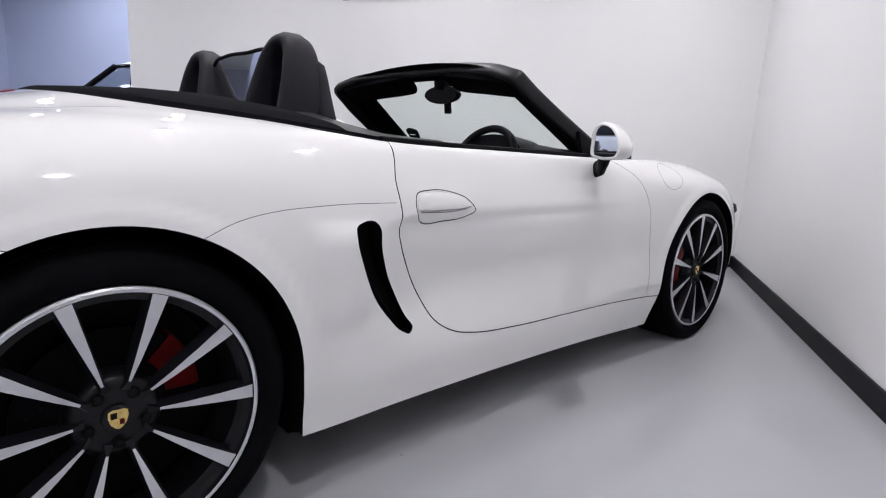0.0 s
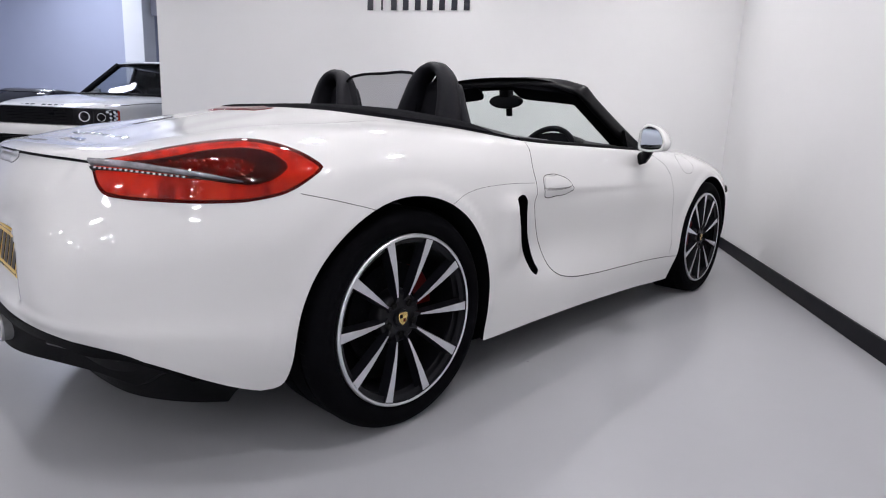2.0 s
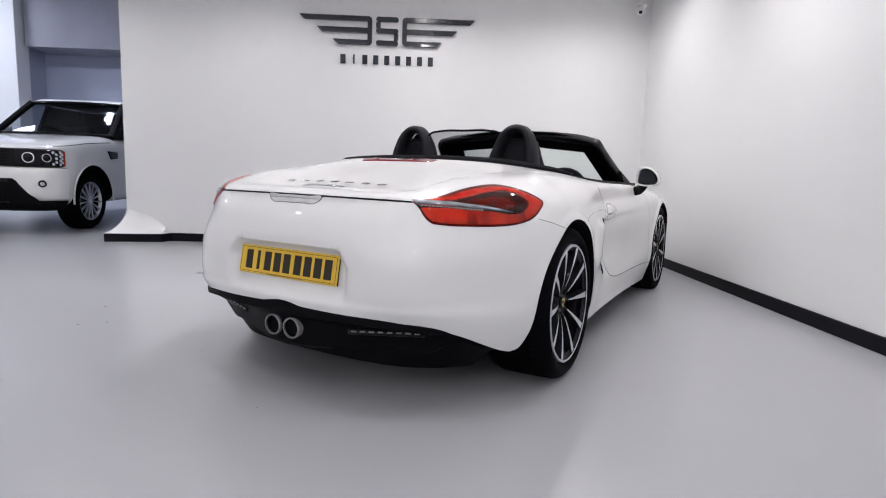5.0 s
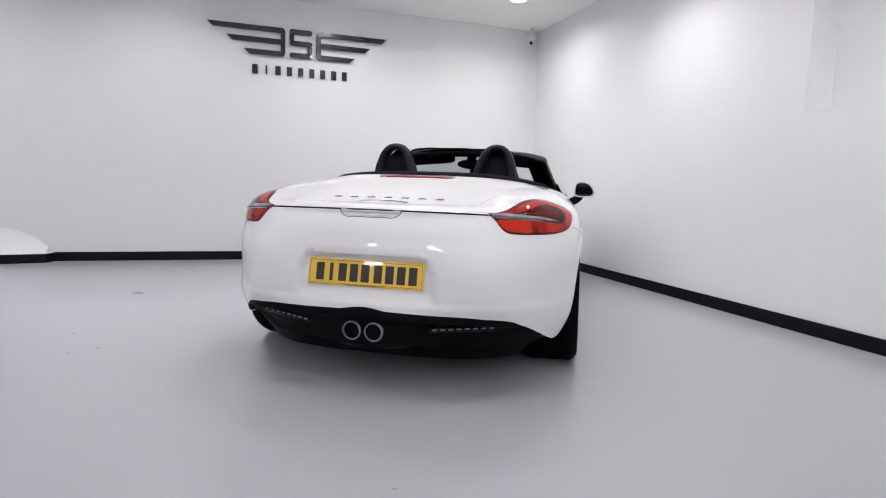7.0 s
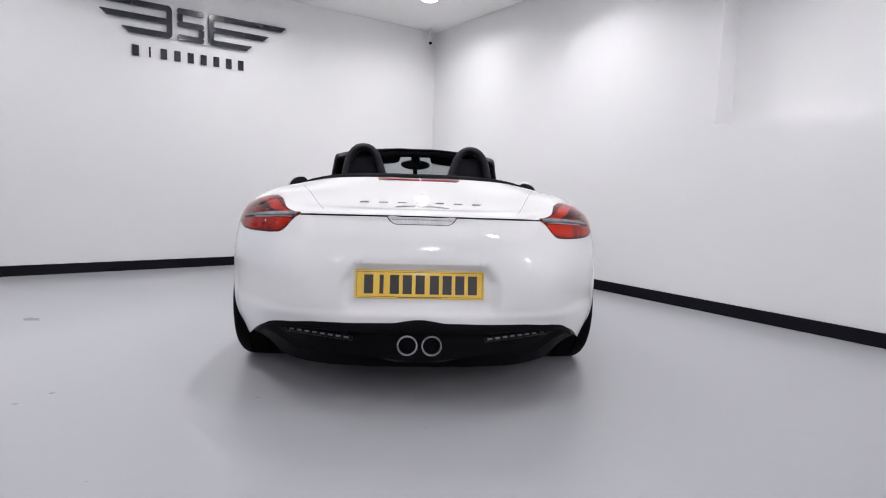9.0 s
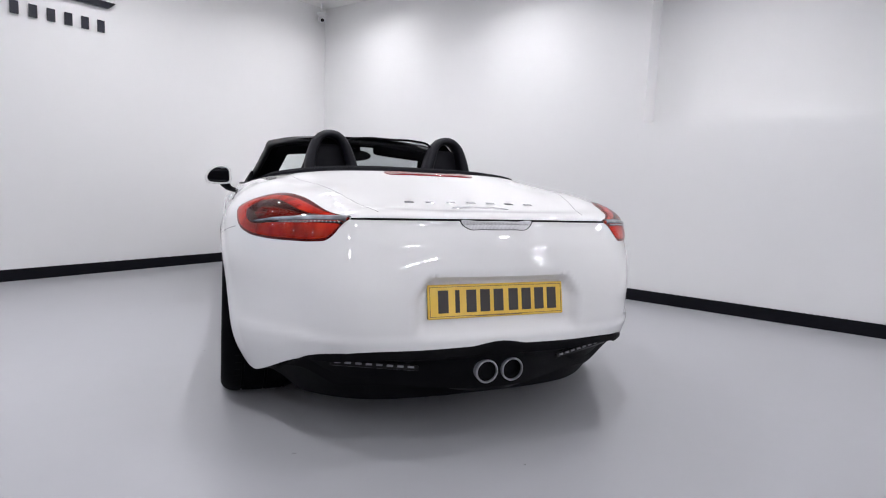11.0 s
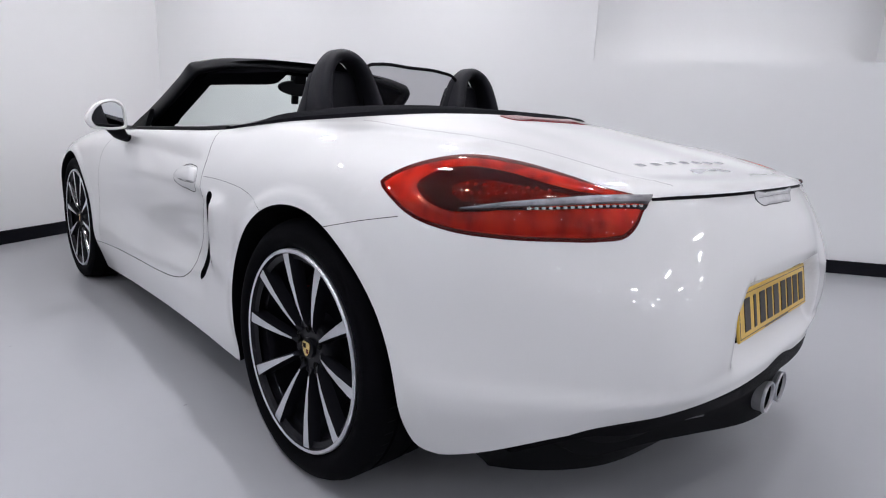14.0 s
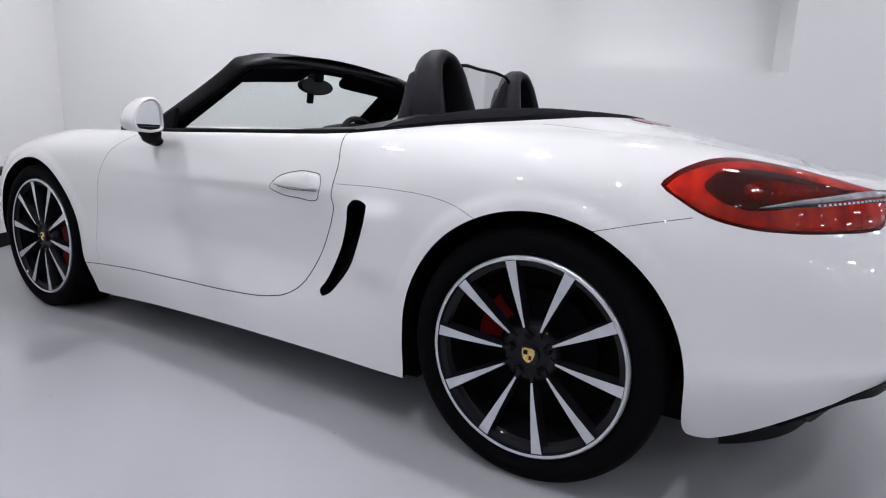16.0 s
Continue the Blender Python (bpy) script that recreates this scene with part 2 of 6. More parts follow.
# low white plinth at the wall's free end, with its black skirting
PL = [(-3.51, 3.49), (-2.92, 3.60), (-2.88, 3.73), (-3.30, 3.80), (-3.30, 4.02), (-3.55, 4.02)]
structure("plinth", prism(PL, 0.098, ROOM, 0.004, 1), WALLM, "low white plinth at the foot of the wall end", "plinth")
foot_path = curve_points([(-3.545, 4.02, -3.372, 4.02, .36), (-3.52, 3.62, -3.372, 3.80, .36), (-3.505, 3.497, -3.372, 3.722, .36), (-3.30, 3.534, -3.25, 3.720, .33), (-3.1, 3.571, -3.08, 3.720, .27), (-2.93, 3.603, -2.93, 3.720, .16)], 30)
bm = bmesh.new()
rows = []
for f in np.linspace(0, 1, 12):
    rows.append([bm.verts.new(room(ta + (ba - ta) * f ** 1.5, tb + (bb - tb) * f ** 1.5, .0985 + (zt - .0985) * (1 - f) ** 1.4)) for ba, bb, ta, tb, zt in foot_path])
for a, b in zip(rows, rows[1:]):
    for k in range(len(a) - 1):
        bm.faces.new((a[k], a[k + 1], b[k + 1], b[k]))
bmesh.ops.recalc_face_normals(bm, faces=bm.faces[:])
structure("wall_end_foot", bm, WALLM, "white sloping foot at the free end of the wall", "wall", smooth=True)
bm = bmesh.new()
for (a0, b0), (a1, b1) in zip(PL[:2], PL[1:3]):
    d = Vector((a1 - a0, b1 - b0, 0)).normalized()
    n = Vector((d.y, -d.x, 0)) * 0.012
    add_prism(bm, [(a0, b0), (a1, b1), (a1 + n.x, b1 + n.y), (a0 + n.x, b0 + n.y)], 0.090, ROOM)
structure("baseboard_plinth", bm, SKIRTM, "black skirting round the low plinth", "skirting")
structure("baseboard_side", box((WALL_R - 0.016, B0, 0), (WALL_R, WALL_F - 0.016, 0.095), 0.003, 1, ROOM), SKIRTM, "black painted skirting along the white wall", "skirting")
structure("baseboard_front", box((-2.88, WALL_F - 0.016, 0), (WALL_R, WALL_F, 0.095), 0.003, 1, ROOM), SKIRTM, "black painted skirting along the white wall", "skirting")

DISC = glowing("downlight_diffuser", (1.0, 0.97, 0.93), 60.0)
TRIM = material("white_lamp_trim", (0.8, 0.8, 0.8), 0.4, noise_scale=10, noise_amount=0.03)
first = None
for a, b in LIGHTS:
    m = Matrix.Translation(room(a, b, CEIL)) @ pose(0, 0, 0, 0, 90, 0)
    if first is None:
        first = empty("ceiling_downlight", "round white recessed downlight, lit, in the ceiling", "ceiling light", "ceiling downlights")
        part("trim_ring", spin([(0.075, 0.001), (0.078, 0.010), (0.095, 0.008), (0.10, 0.0)], 32), TRIM, first)
        part("diffuser", spin([(0.0005, 0.004), (0.076, 0.004)], 32), DISC, first)
        first.matrix_world = m
    else:
        copy_thing(first, m)

# glowing panels made up to go with the hall's added lamps
panel = None
for a, b in HALL_LIGHTS:
    m = Matrix.Translation(room(a, b, HALL_CEIL)) @ pose(0, 0, 0, 0, 0, TURN)
    if panel is None:
        panel = empty("hall_fill_panel", "long lit panel added out of view to light the hall", "ceiling light", "hall ceiling panels")
        part("housing", box((-.62, -.17, -.05), (.62, .17, 0), 0.006, 1), TRIM, panel)
        part("diffuser", box((-.60, -.15, -.054), (.60, .15, -.050)), glowing("panel_diffuser", (0.92, 0.96, 1.0), 20.0), panel, smooth=False)
        panel.matrix_world = m
    else:
        copy_thing(panel, m)

# added panels, unseen: they stand for far ceiling lights and brighten the car's rear
batten = None
for a in (0.6, -2.6, -5.8, -9.0):
    for b in (-5.0, -7.5, -10.0, -12.3):
        m = Matrix.Translation(room(a, b, CEIL)) @ pose(0, 0, 0, 0, 0, TURN)
        if batten is None:
            batten = empty("deep_fill_panel", "long lit panel added out of view over the deep showroom", "ceiling light", "showroom ceiling panels")
            part("housing", box((-.27, -.12, -.03), (.27, .12, 0), 0.005, 1), TRIM, batten)
            part("diffuser", box((-.25, -.10, -.034), (.25, .10, -.030)), glowing("batten_diffuser", (1.0, 0.98, 0.96), 92.0), batten, smooth=False)
            batten.matrix_world = m
        else:
            copy_thing(batten, m)

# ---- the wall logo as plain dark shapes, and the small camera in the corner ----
LOGOM = material("dark_blue_grey_letters", (0.020, 0.021, 0.030), 0.18, coat=0.6, noise_scale=6, noise_amount=0.1)
LOGO = Matrix.Translation(room(0, WALL_F - 0.004, 0)) @ pose(0, 0, 0, 90, 0, TURN)
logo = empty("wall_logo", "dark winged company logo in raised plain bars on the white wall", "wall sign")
MID = -0.395
wing = [(.17, 2.325), (.178, 2.305), (.20, 2.29), (.55, 2.29), (.611, 2.345), (.22, 2.345), (.22, 2.42), (.73, 2.42), (.788, 2.475), (.22, 2.475), (.22, 2.545), (.925, 2.545), (.983, 2.60), (.20, 2.60), (.178, 2.585), (.17, 2.565)]
part("wing", prism([(MID + x, z) for x, z in wing], 0.035, LOGO, 0.003, 1), LOGOM, logo, smooth=False)
part("wing", prism([(MID - x, z) for x, z in wing[::-1]], 0.035, LOGO, 0.003, 1), LOGOM, logo, smooth=False)
for z0 in (2.29, 2.42, 2.545):
    part("centre_bar", prism([(MID - .110, z0), (MID + .110, z0), (MID + .125, z0 + .018), (MID + .125, z0 + .037), (MID + .110, z0 + .055), (MID - .110, z0 + .055), (MID - .125, z0 + .037), (MID - .125, z0 + .018)], 0.035, LOGO, 0.003, 1), LOGOM, logo, smooth=False)
part("centre_upright", prism([(MID - .125, 2.478), (MID - .075, 2.478), (MID - .075, 2.542), (MID - .125, 2.542)], 0.034, LOGO), LOGOM, logo, smooth=False)
part("centre_upright", prism([(MID + .075, 2.348), (MID + .125, 2.348), (MID + .125, 2.417), (MID + .075, 2.417)], 0.034, LOGO), LOGOM, logo, smooth=False)
for k in range(9):
    x = -.890 + .1235 * k
    w = .008 if k == 1 else .029
    part("caption_bar", prism([(x - w, 2.085), (x + w, 2.085), (x + w, 2.185), (x - w, 2.185)], 0.016, LOGO, 0.002, 1), LOGOM, logo, smooth=False)

cctv = empty("security_camera", "small white ball security camera high in the corner", "security camera")
DOME = material("white_camera_shell", (0.75, 0.75, 0.76), 0.3, noise_scale=20, noise_amount=0.03)
part("base", spin([(0.0005, -0.03), (0.045, -0.028), (0.052, -0.015), (0.055, 0.0)], 28, pose(0, 0, 0, 0, -90, 0)), DOME, cctv)
ball = bmesh.new()
bmesh.ops.create_uvsphere(ball, u_segments=24, v_segments=14, radius=0.042, matrix=Matrix.Translation((0, 0, -.062)))
part("ball", ball, DOME, cctv)
part("lens", spin([(0.0005, 0.041), (0.017, 0.040), (0.020, 0.034)], 20, Matrix.Translation((0, 0, -.066)) @ pose(0, 0, 0, 0, 25, -75)), GLOSSB, cctv)
part("stem", tube([(0, 0, -.03), (0, 0, .11)], 0.014, 10), DOME, cctv)
cctv.matrix_world = Matrix.Translation(room(2.42, 3.58, CEIL - 0.11)) @ pose(0, 0, 0, 0, 0, TURN - 45)

# ---- the open sports car ----
# Character lines of its right half, rear middle round the corner and along the side to the nose, lowest line first.
BASE = [(0, -.856, .367), (.28, -.845, .362), (.48, -.80, .355), (.66, -.665, .310), (.785, -.425, .206), (.87, 0, .20), (.868, .36, .175), (.853, .70, .17),
        (.842, 1.15, .165), (.838, 1.6, .155), (.825, 2.1, .13), (.83, 2.475, .14), (.81, 2.85, .17), (.66, 3.12, .17), (.36, 3.28, .17), (0, 3.32, .17)]
LOWER = [(0, -.864, .43), (.28, -.855, .43), (.505, -.825, .42), (.685, -.665, .37), (.838, -.42, .34), (.89, 0, .36), (.884, .36, .34), (.862, .70, .30),
         (.852, 1.15, .28), (.855, 1.6, .28), (.865, 2.1, .28), (.87, 2.475, .30), (.85, 2.85, .32), (.70, 3.18, .32), (.38, 3.37, .32), (0, 3.41, .32)]
WAIST = [(0, -.860, .54), (.28, -.850, .54), (.508, -.82, .54), (.697, -.656, .53), (.850, -.41, .53), (.897, 0, .55), (.886, .36, .53), (.850, .70, .50),
         (.840, 1.15, .48), (.846, 1.6, .48), (.868, 2.1, .48), (.877, 2.475, .50), (.855, 2.85, .48), (.70, 3.20, .45), (.38, 3.39, .44), (0, 3.43, .43)]
FLANK = [(0, -.834, .68), (.28, -.817, .68), (.505, -.765, .68), (.716, -.588, .68), (.855, -.36, .68), (.893, 0, .69), (.882, .36, .685), (.858, .70, .675),
         (.850, 1.15, .66), (.853, 1.6, .65), (.868, 2.1, .65), (.875, 2.475, .65), (.845, 2.85, .61), (.69, 3.16, .56), (.38, 3.35, .53), (0, 3.39, .51)]
EDGE = [(0, -.783, .792), (.28, -.764, .792), (.49, -.705, .79), (.70, -.55, .79), (.828, -.29, .79), (.865, 0, .795), (.848, .36, .80), (.828, .70, .785),
        (.818, 1.15, .775), (.825, 1.6, .77), (.845, 2.1, .765), (.845, 2.475, .755), (.805, 2.85, .71), (.65, 3.1, .65), (.36, 3.26, .61), (0, 3.31, .59)]
CREST = [(0, -.63, .820), (.27, -.613, .821), (.45, -.575, .83), (.62, -.43, .855), (.735, -.20, .868), (.775, .02, .872), (.785, .36, .872), (.795, .69, .852),
         (.787, 1.15, .84), (.803, 1.59, .833), (.765, 2.08, .838), (.735, 2.45, .83), (.69, 2.78, .79), (.54, 3.0, .725), (.31, 3.13, .68), (0, 3.18, .66)]
DECK = [(0, -.36, .885), (.21, -.34, .886), (.37, -.30, .894), (.50, -.21, .901), (.585, -.06, .908), (.655, .10, .910), (.725, .37, .899), (.778, .685, .868),
        (.774, 1.15, .855), (.793, 1.585, .847), (.70, 1.95, .853), (.60, 2.2, .84), (.5, 2.45, .81), (.37, 2.6, .785), (.2, 2.7, .775), (0, 2.72, .77)]
RIM = [(0, -.045, .955), (.19, -.038, .955), (.32, -.015, .952), (.43, .025, .947), (.52, .09, .938), (.60, .20, .926), (.695, .39, .907), (.766, .68, .875),
       (.762, 1.15, .862), (.785, 1.58, .853), (.64, 1.77, .86), (.46, 1.87, .87), (.31, 1.93, .875), (.2, 1.96, .877), (.1, 1.975, .878), (0, 1.98, .878)]


def mirrored(line):
    """Extends a half line round the whole car, so that it closes smoothly at both ends."""
    p = np.array(line)
    q = p[1:-1][::-1] * (-1, 1, 1)
    return np.vstack([p, q])


def loft_rings(lines, per=16, across=9):
    full = [mirrored(l) for l in lines]
    n = len(full[0])
    ref = full[2]
    chord = np.linalg.norm(np.roll(ref, -1, axis=0) - ref, axis=1)
    t = np.r_[0, np.cumsum(chord)]
    wrap = [np.vstack([f[-3:], f, f[:4]]) for f in full]
    tw = np.r_[t[-4:-1] - t[-1], t, t[1:4] + t[-1]]
    u = np.concatenate([np.linspace(t[i], t[i + 1], per, endpoint=False) for i in range(n)])
    cols = np.array([spline(tw, w, u) for w in wrap])
    out = np.empty(((len(lines) - 1) * across + 1, len(u), 3))
    for j in range(len(u)):
        p = cols[:, j]
        c = np.r_[0, np.cumsum(np.linalg.norm(np.diff(p, axis=0), axis=1) ** 0.7)]
        s = np.concatenate([np.linspace(c[i], c[i + 1], across, endpoint=False) for i in range(len(lines) - 1)] + [[c[-1]]])
        out[:, j] = spline(c, p, s)
    return out


SKIN = loft_rings([BASE, LOWER, WAIST, FLANK, EDGE, CREST, DECK, RIM])


def step(x, a, b):
    """0 below a, 1 above b, smooth between."""
    t = np.clip((x - a) / (b - a), 0, 1)
    return t * t * (3 - 2 * t)


def shape_details(p):
    """Plate recess, door crease, air-intake scoop and flared arch lips."""
    x, y, z = np.abs(p[..., 0]), p[..., 1].copy(), p[..., 2].copy()
    sgn = np.sign(p[..., 0])
    rear = step(-y, 0.70, 0.76)
    rear_half = step(-y, 0.45, 0.55)
    wide = 0.325 - 0.05 * step(z, 0.52, 0.61)
    recess = (1 - step(x, wide - 0.05, wide)) * (1 - step(z, 0.580, 0.607)) * step(z, 0.392, 0.452) * rear
    p[..., 1] += (0.036 + 0.08 * np.clip(z - 0.46, 0, 0.15)) * recess
    under_lid = step(z, 0.69, 0.772) * (1 - step(z, 0.779, 0.787)) * (1 - step(x, 0.43, 0.50)) * rear_half
    p[..., 1] += 0.014 * under_lid
    band = step(z, 0.385, 0.420) * (1 - step(z, 0.45, 0.64)) * step(-y, 0.36, 0.46)
    p[..., 0] -= sgn * 0.009 * band * step(x, 0.45, 0.80)
    p[..., 1] += 0.009 * band * step(-y, 0.45, 0.75) * (1 - recess)
    side = step(x, 0.72, 0.78)
    crease = step(z, 0.28, 0.40) * (1 - step(z, 0.668, 0.692)) * step(y, 0.60, 0.74) * (1 - step(y, 1.35, 1.95)) * side
    scoop = step(z, 0.36, 0.46) * (1 - step(z, 0.645, 0.685)) * step(y, 0.575, 0.66) * (1 - step(y, 0.72, 1.25)) * side
    lip = np.zeros_like(x)
    for cy, cz, r in ((0.0, 0.338, 0.372), (2.475, 0.330, 0.382)):
        d = np.hypot(y - cy, z - cz)
        lip += (1 - step(d, r + 0.022, r + 0.045)) * side * step(z, 0.2, 0.3)
    behind = step(z, 0.40, 0.50) * (1 - step(z, 0.64, 0.70)) * step(y, 0.36, 0.47) * (1 - step(y, 0.52, 0.60)) * side
    p[..., 0] += sgn * (-0.008 * crease - 0.008 * scoop + 0.006 * lip + 0.020 * behind)
    return p


SKIN = shape_details(SKIN)
NR, NC = SKIN.shape[:2]
du = np.roll(SKIN, -1, axis=1) - np.roll(SKIN, 1, axis=1)
dv = np.gradient(SKIN, axis=0)
NORMALS = np.cross(du, dv)
NORMALS /= np.linalg.norm(NORMALS, axis=2)[..., None]
NORMALS *= np.sign((NORMALS[NR // 3, :, :2] * (SKIN[NR // 3, :, :2] - (0, 1.2))).sum())


def grid_faces(rows, cols, wrap=True):
    return [(i * cols + j, i * cols + (j + 1) % cols, (i + 1) * cols + (j + 1) % cols, (i + 1) * cols + j)
            for i in range(rows - 1) for j in range(cols if wrap else cols - 1)]


from mathutils.bvhtree import BVHTree

FLAT_SKIN = SKIN.reshape(-1, 3)
TREE = BVHTree.FromPolygons([Vector(v) for v in FLAT_SKIN], grid_faces(NR, NC))


def skin_normal(co, fi):
    """The smooth normal of the skin at a place on its face fi."""
    i, j = divmod(fi, NC)
    k = (j + 1) % NC
    a, b, c, d = SKIN[i, j], SKIN[i, k], SKIN[i + 1, k], SKIN[i + 1, j]
    co = np.array(co)
    e, f = (b - a + c - d) / 2, (d - a + c - b) / 2
    s = min(max((co - (a + d) / 2) @ e / max(e @ e, 1e-12), 0), 1)
    t = min(max((co - (a + b) / 2) @ f / max(f @ f, 1e-12), 0), 1)
    n = (NORMALS[i, j] * (1 - s) + NORMALS[i, k] * s) * (1 - t) + (NORMALS[i + 1, j] * (1 - s) + NORMALS[i + 1, k] * s) * t
    return Vector(n).normalized()


def onto(origin, way, lift=0.0):
    """Where a ray meets the skin, lifted along the normal there."""
    hit, n, fi, dist = TREE.ray_cast(Vector(origin), Vector(way).normalized(), 4.0)
    if hit is None:
        hit, n, fi, dist = TREE.find_nearest(Vector(origin) + Vector(way).normalized() * 1.2)
    return hit + skin_normal(hit, fi) * lift


def from_side(side):
    """Side view: (y, z) onto the flank."""
    return lambda p, lift=0.0: onto((side * 1.6, p[0], p[1]), (-side, 0, 0), lift)


def from_rear(p, lift=0.0):
    return onto((p[0], -1.8, p[1]), (0, 1, 0), lift)


def from_above(p, lift=0.0):
    return onto((p[0], p[1], 1.6), (0, 0, -1), lift)


def from_corner(side):
    """Three-quarter view of the rear corner: (along, z)."""
    q = math.sqrt(0.5)
    return lambda p, lift=0.0: onto((side * (p[0] * q + 1.4 * q), p[0] * q - 1.4 * q, p[1]), (-side * q, q, 0), lift)


def shell_mesh():
    """The closed body solid: skin, cabin tub and underside."""
    inner = []
    for dx, z in ((0.018, None), (0.022, 0.50)):
        r = SKIN[-1].copy()
        away = r - (0, 1.0, 0)
        away[:, 2] = 0
        r[:, :2] -= (away / np.linalg.norm(away, axis=1)[:, None])[:, :2] * dx
        r[:, 2] = r[:, 2] - 0.006 if z is None else z
        inner.append(r)
    lip = SKIN[0].copy()
    lip[:, :2] = (lip[:, :2] - (0, 1.2)) * 0.982 + (0, 1.2)
    lip[:, 2] += 0.004
    # black underside; at the rear it hangs lower, filling in for the shadow
    under = SKIN[0].copy()
    under[:, :2] = (under[:, :2] - (0, 1.2)) * (0.935 - 0.025 * step(-under[:, 1], 0.3, 0.6))[:, None] + (0, 1.2)
    under[:, 0] *= 1 - 0.03 * step(under[:, 1], 0.2, 0.4)
    under[:, 2] = 0.127 + 0.02 * step(under[:, 1], 0.2, 0.4)
    rows = [under, lip] + list(SKIN) + inner
    n = NC
    faces = grid_faces(len(rows), n)
    faces.append(tuple(range(n))[::-1])
    faces.append(tuple(range((len(rows) - 1) * n, len(rows) * n)))
    me = bpy.data.meshes.new("body")
    me.from_pydata(np.vstack(rows).tolist(), [], faces)
    mi = [0] * len(me.polygons)
    for k in range(len(mi)):
        row = k // n
        if row < 1 or row >= len(rows) - 2:
            mi[k] = 1
    me.polygons.foreach_set("material_index", mi)
    bm = bmesh.new()
    bm.from_mesh(me)
    bmesh.ops.recalc_face_normals(bm, faces=bm.faces[:])
    bm.to_mesh(me)
    bm.free()
    for m in (PAINT, BLACKP):
        me.materials.append(m)
    return me


def cut(base_me, cutter_bm):
    """Subtracts a closed mesh from a closed mesh; the cut faces are black."""
    a = new("tmp_body", base_me)
    bmesh.ops.recalc_face_normals(cutter_bm, faces=cutter_bm.faces[:])
    for f in cutter_bm.faces:
        f.material_index = 1
    cm = bpy.data.meshes.new("tmp_cutter")
    cutter_bm.to_mesh(cm)
    cutter_bm.free()
    for m in (PAINT, BLACKP):
        cm.materials.append(m)
    b = new("tmp_cutter", cm)
    mod = a.modifiers.new("cut", "BOOLEAN")
    mod.operation, mod.solver, mod.object, mod.material_mode = "DIFFERENCE", "EXACT", b, "INDEX"
    me = bpy.data.meshes.new_from_object(a.evaluated_get(bpy.context.evaluated_depsgraph_get()))
    bpy.data.objects.remove(a)
    bpy.data.objects.remove(b)
    bpy.data.meshes.remove(cm)
    if len(me.polygons) < 0.8 * len(base_me.polygons):
        return None
    return me


def dress(me):
    """Smooth normals of the skin on the panels, flat ones in the cuts."""
    out = []
    for p in me.polygons:
        for li in p.loop_indices:
            co = me.vertices[me.loops[li].vertex_index].co
            hit, n, fi, dist = TREE.find_nearest(co)
            v = p.normal
            if dist < 3e-4 and p.material_index == 0:
                s = skin_normal(co, fi)
                if s.dot(v) > 0.75:
                    v = s
            out.append(v.copy())
    me.shade_smooth()
    me.normals_split_custom_set(out)
    return me


def pick(me, chosen, name):
    """The chosen faces of a mesh as a mesh of their own."""
    used, verts, faces, mats = {}, [], [], []
    for p in me.polygons:
        if chosen[p.index]:
            f = []
            for v in p.vertices:
                if v not in used:
                    used[v] = len(verts)
                    verts.append(me.vertices[v].co.copy())
                f.append(used[v])
            faces.append(f)
            mats.append(p.material_index)
    out = bpy.data.meshes.new(name)
    out.from_pydata(verts, [], faces)
    out.polygons.foreach_set("material_index", mats)
    for m in me.materials:
        out.materials.append(m)
    return dress(out)


REAR_AXLE, FRONT_AXLE, HUB_R, HUB_F = 0.0, 2.475, 0.343, 0.335
DOOR = [(.68, .890), (.668, .83), (.657, .78), (.663, .72), (.665, .687), (.660, .655), (.672, .61), (.697, .556), (.75, .46), (.81, .378), (.88, .337), (.964, .317), (1.15, .301), (1.43, .295),
        (1.8, .288), (1.975, .279), (1.992, .33), (1.982, .43), (1.96, .544), (1.925, .688), (1.87, .775), (1.78, .825), (1.65, .862)]
VENT = [(.535, .683), (.575, .682), (.592, .665), (.598, .62), (.622, .55), (.66, .48), (.70, .41), (.722, .378), (.712, .364), (.68, .376), (.635, .42), (.585, .48), (.548, .54), (.520, .60), (.507, .65), (.512, .673)]
HANDLE = [(.716, .706), (.722, .742), (.769, .752), (.854, .745), (.918, .721), (.942, .693), (.90, .675), (.822, .667), (.727, .675)]

body_me = shell_mesh()
cutter = bmesh.new()
for side in (-1, 1):
    for y, z, r in ((REAR_AXLE, 0.338, 0.372), (FRONT_AXLE, 0.330, 0.382)):
        outline = [(y + r * math.cos(k), z + r * math.sin(k)) for k in np.linspace(0, math.pi, 65)]
        if y < 1:
            outline += [(y - r * f, h) for f, h in ((1.0, .27), (1.004, .243), (1.014, .226), (1.034, .215), (1.075, .209), (1.2, .206), (1.22, -.1))]
        else:
            outline += [(y - r * 1.02, 0.2), (y - r * 1.06, -0.1)]
        outline += [(y + r * 1.06, -0.1), (y + r * 1.02, 0.2)]
        add_prism(cutter, outline, 0.6, Matrix(((0, 0, side, side * 0.56), (1, 0, 0, 0), (0, 1, 0, 0), (0, 0, 0, 1))))
    v = [tuple(p) for p in curve_points(VENT, 60, True)]
    add_prism(cutter, v, 0.35, Matrix(((0, 0, side, side * 0.805), (1, 0, 0, 0), (0, 1, 0, 0), (0, 0, 0, 1))))
body_me = cut(body_me, cutter)


def seam(bm, view, pts, n, radius, closed=False, lift=0.0):
    path = [view(p, lift) for p in curve_points(pts, n, closed)]
    add_tube(bm, path, radius, 6, closed)


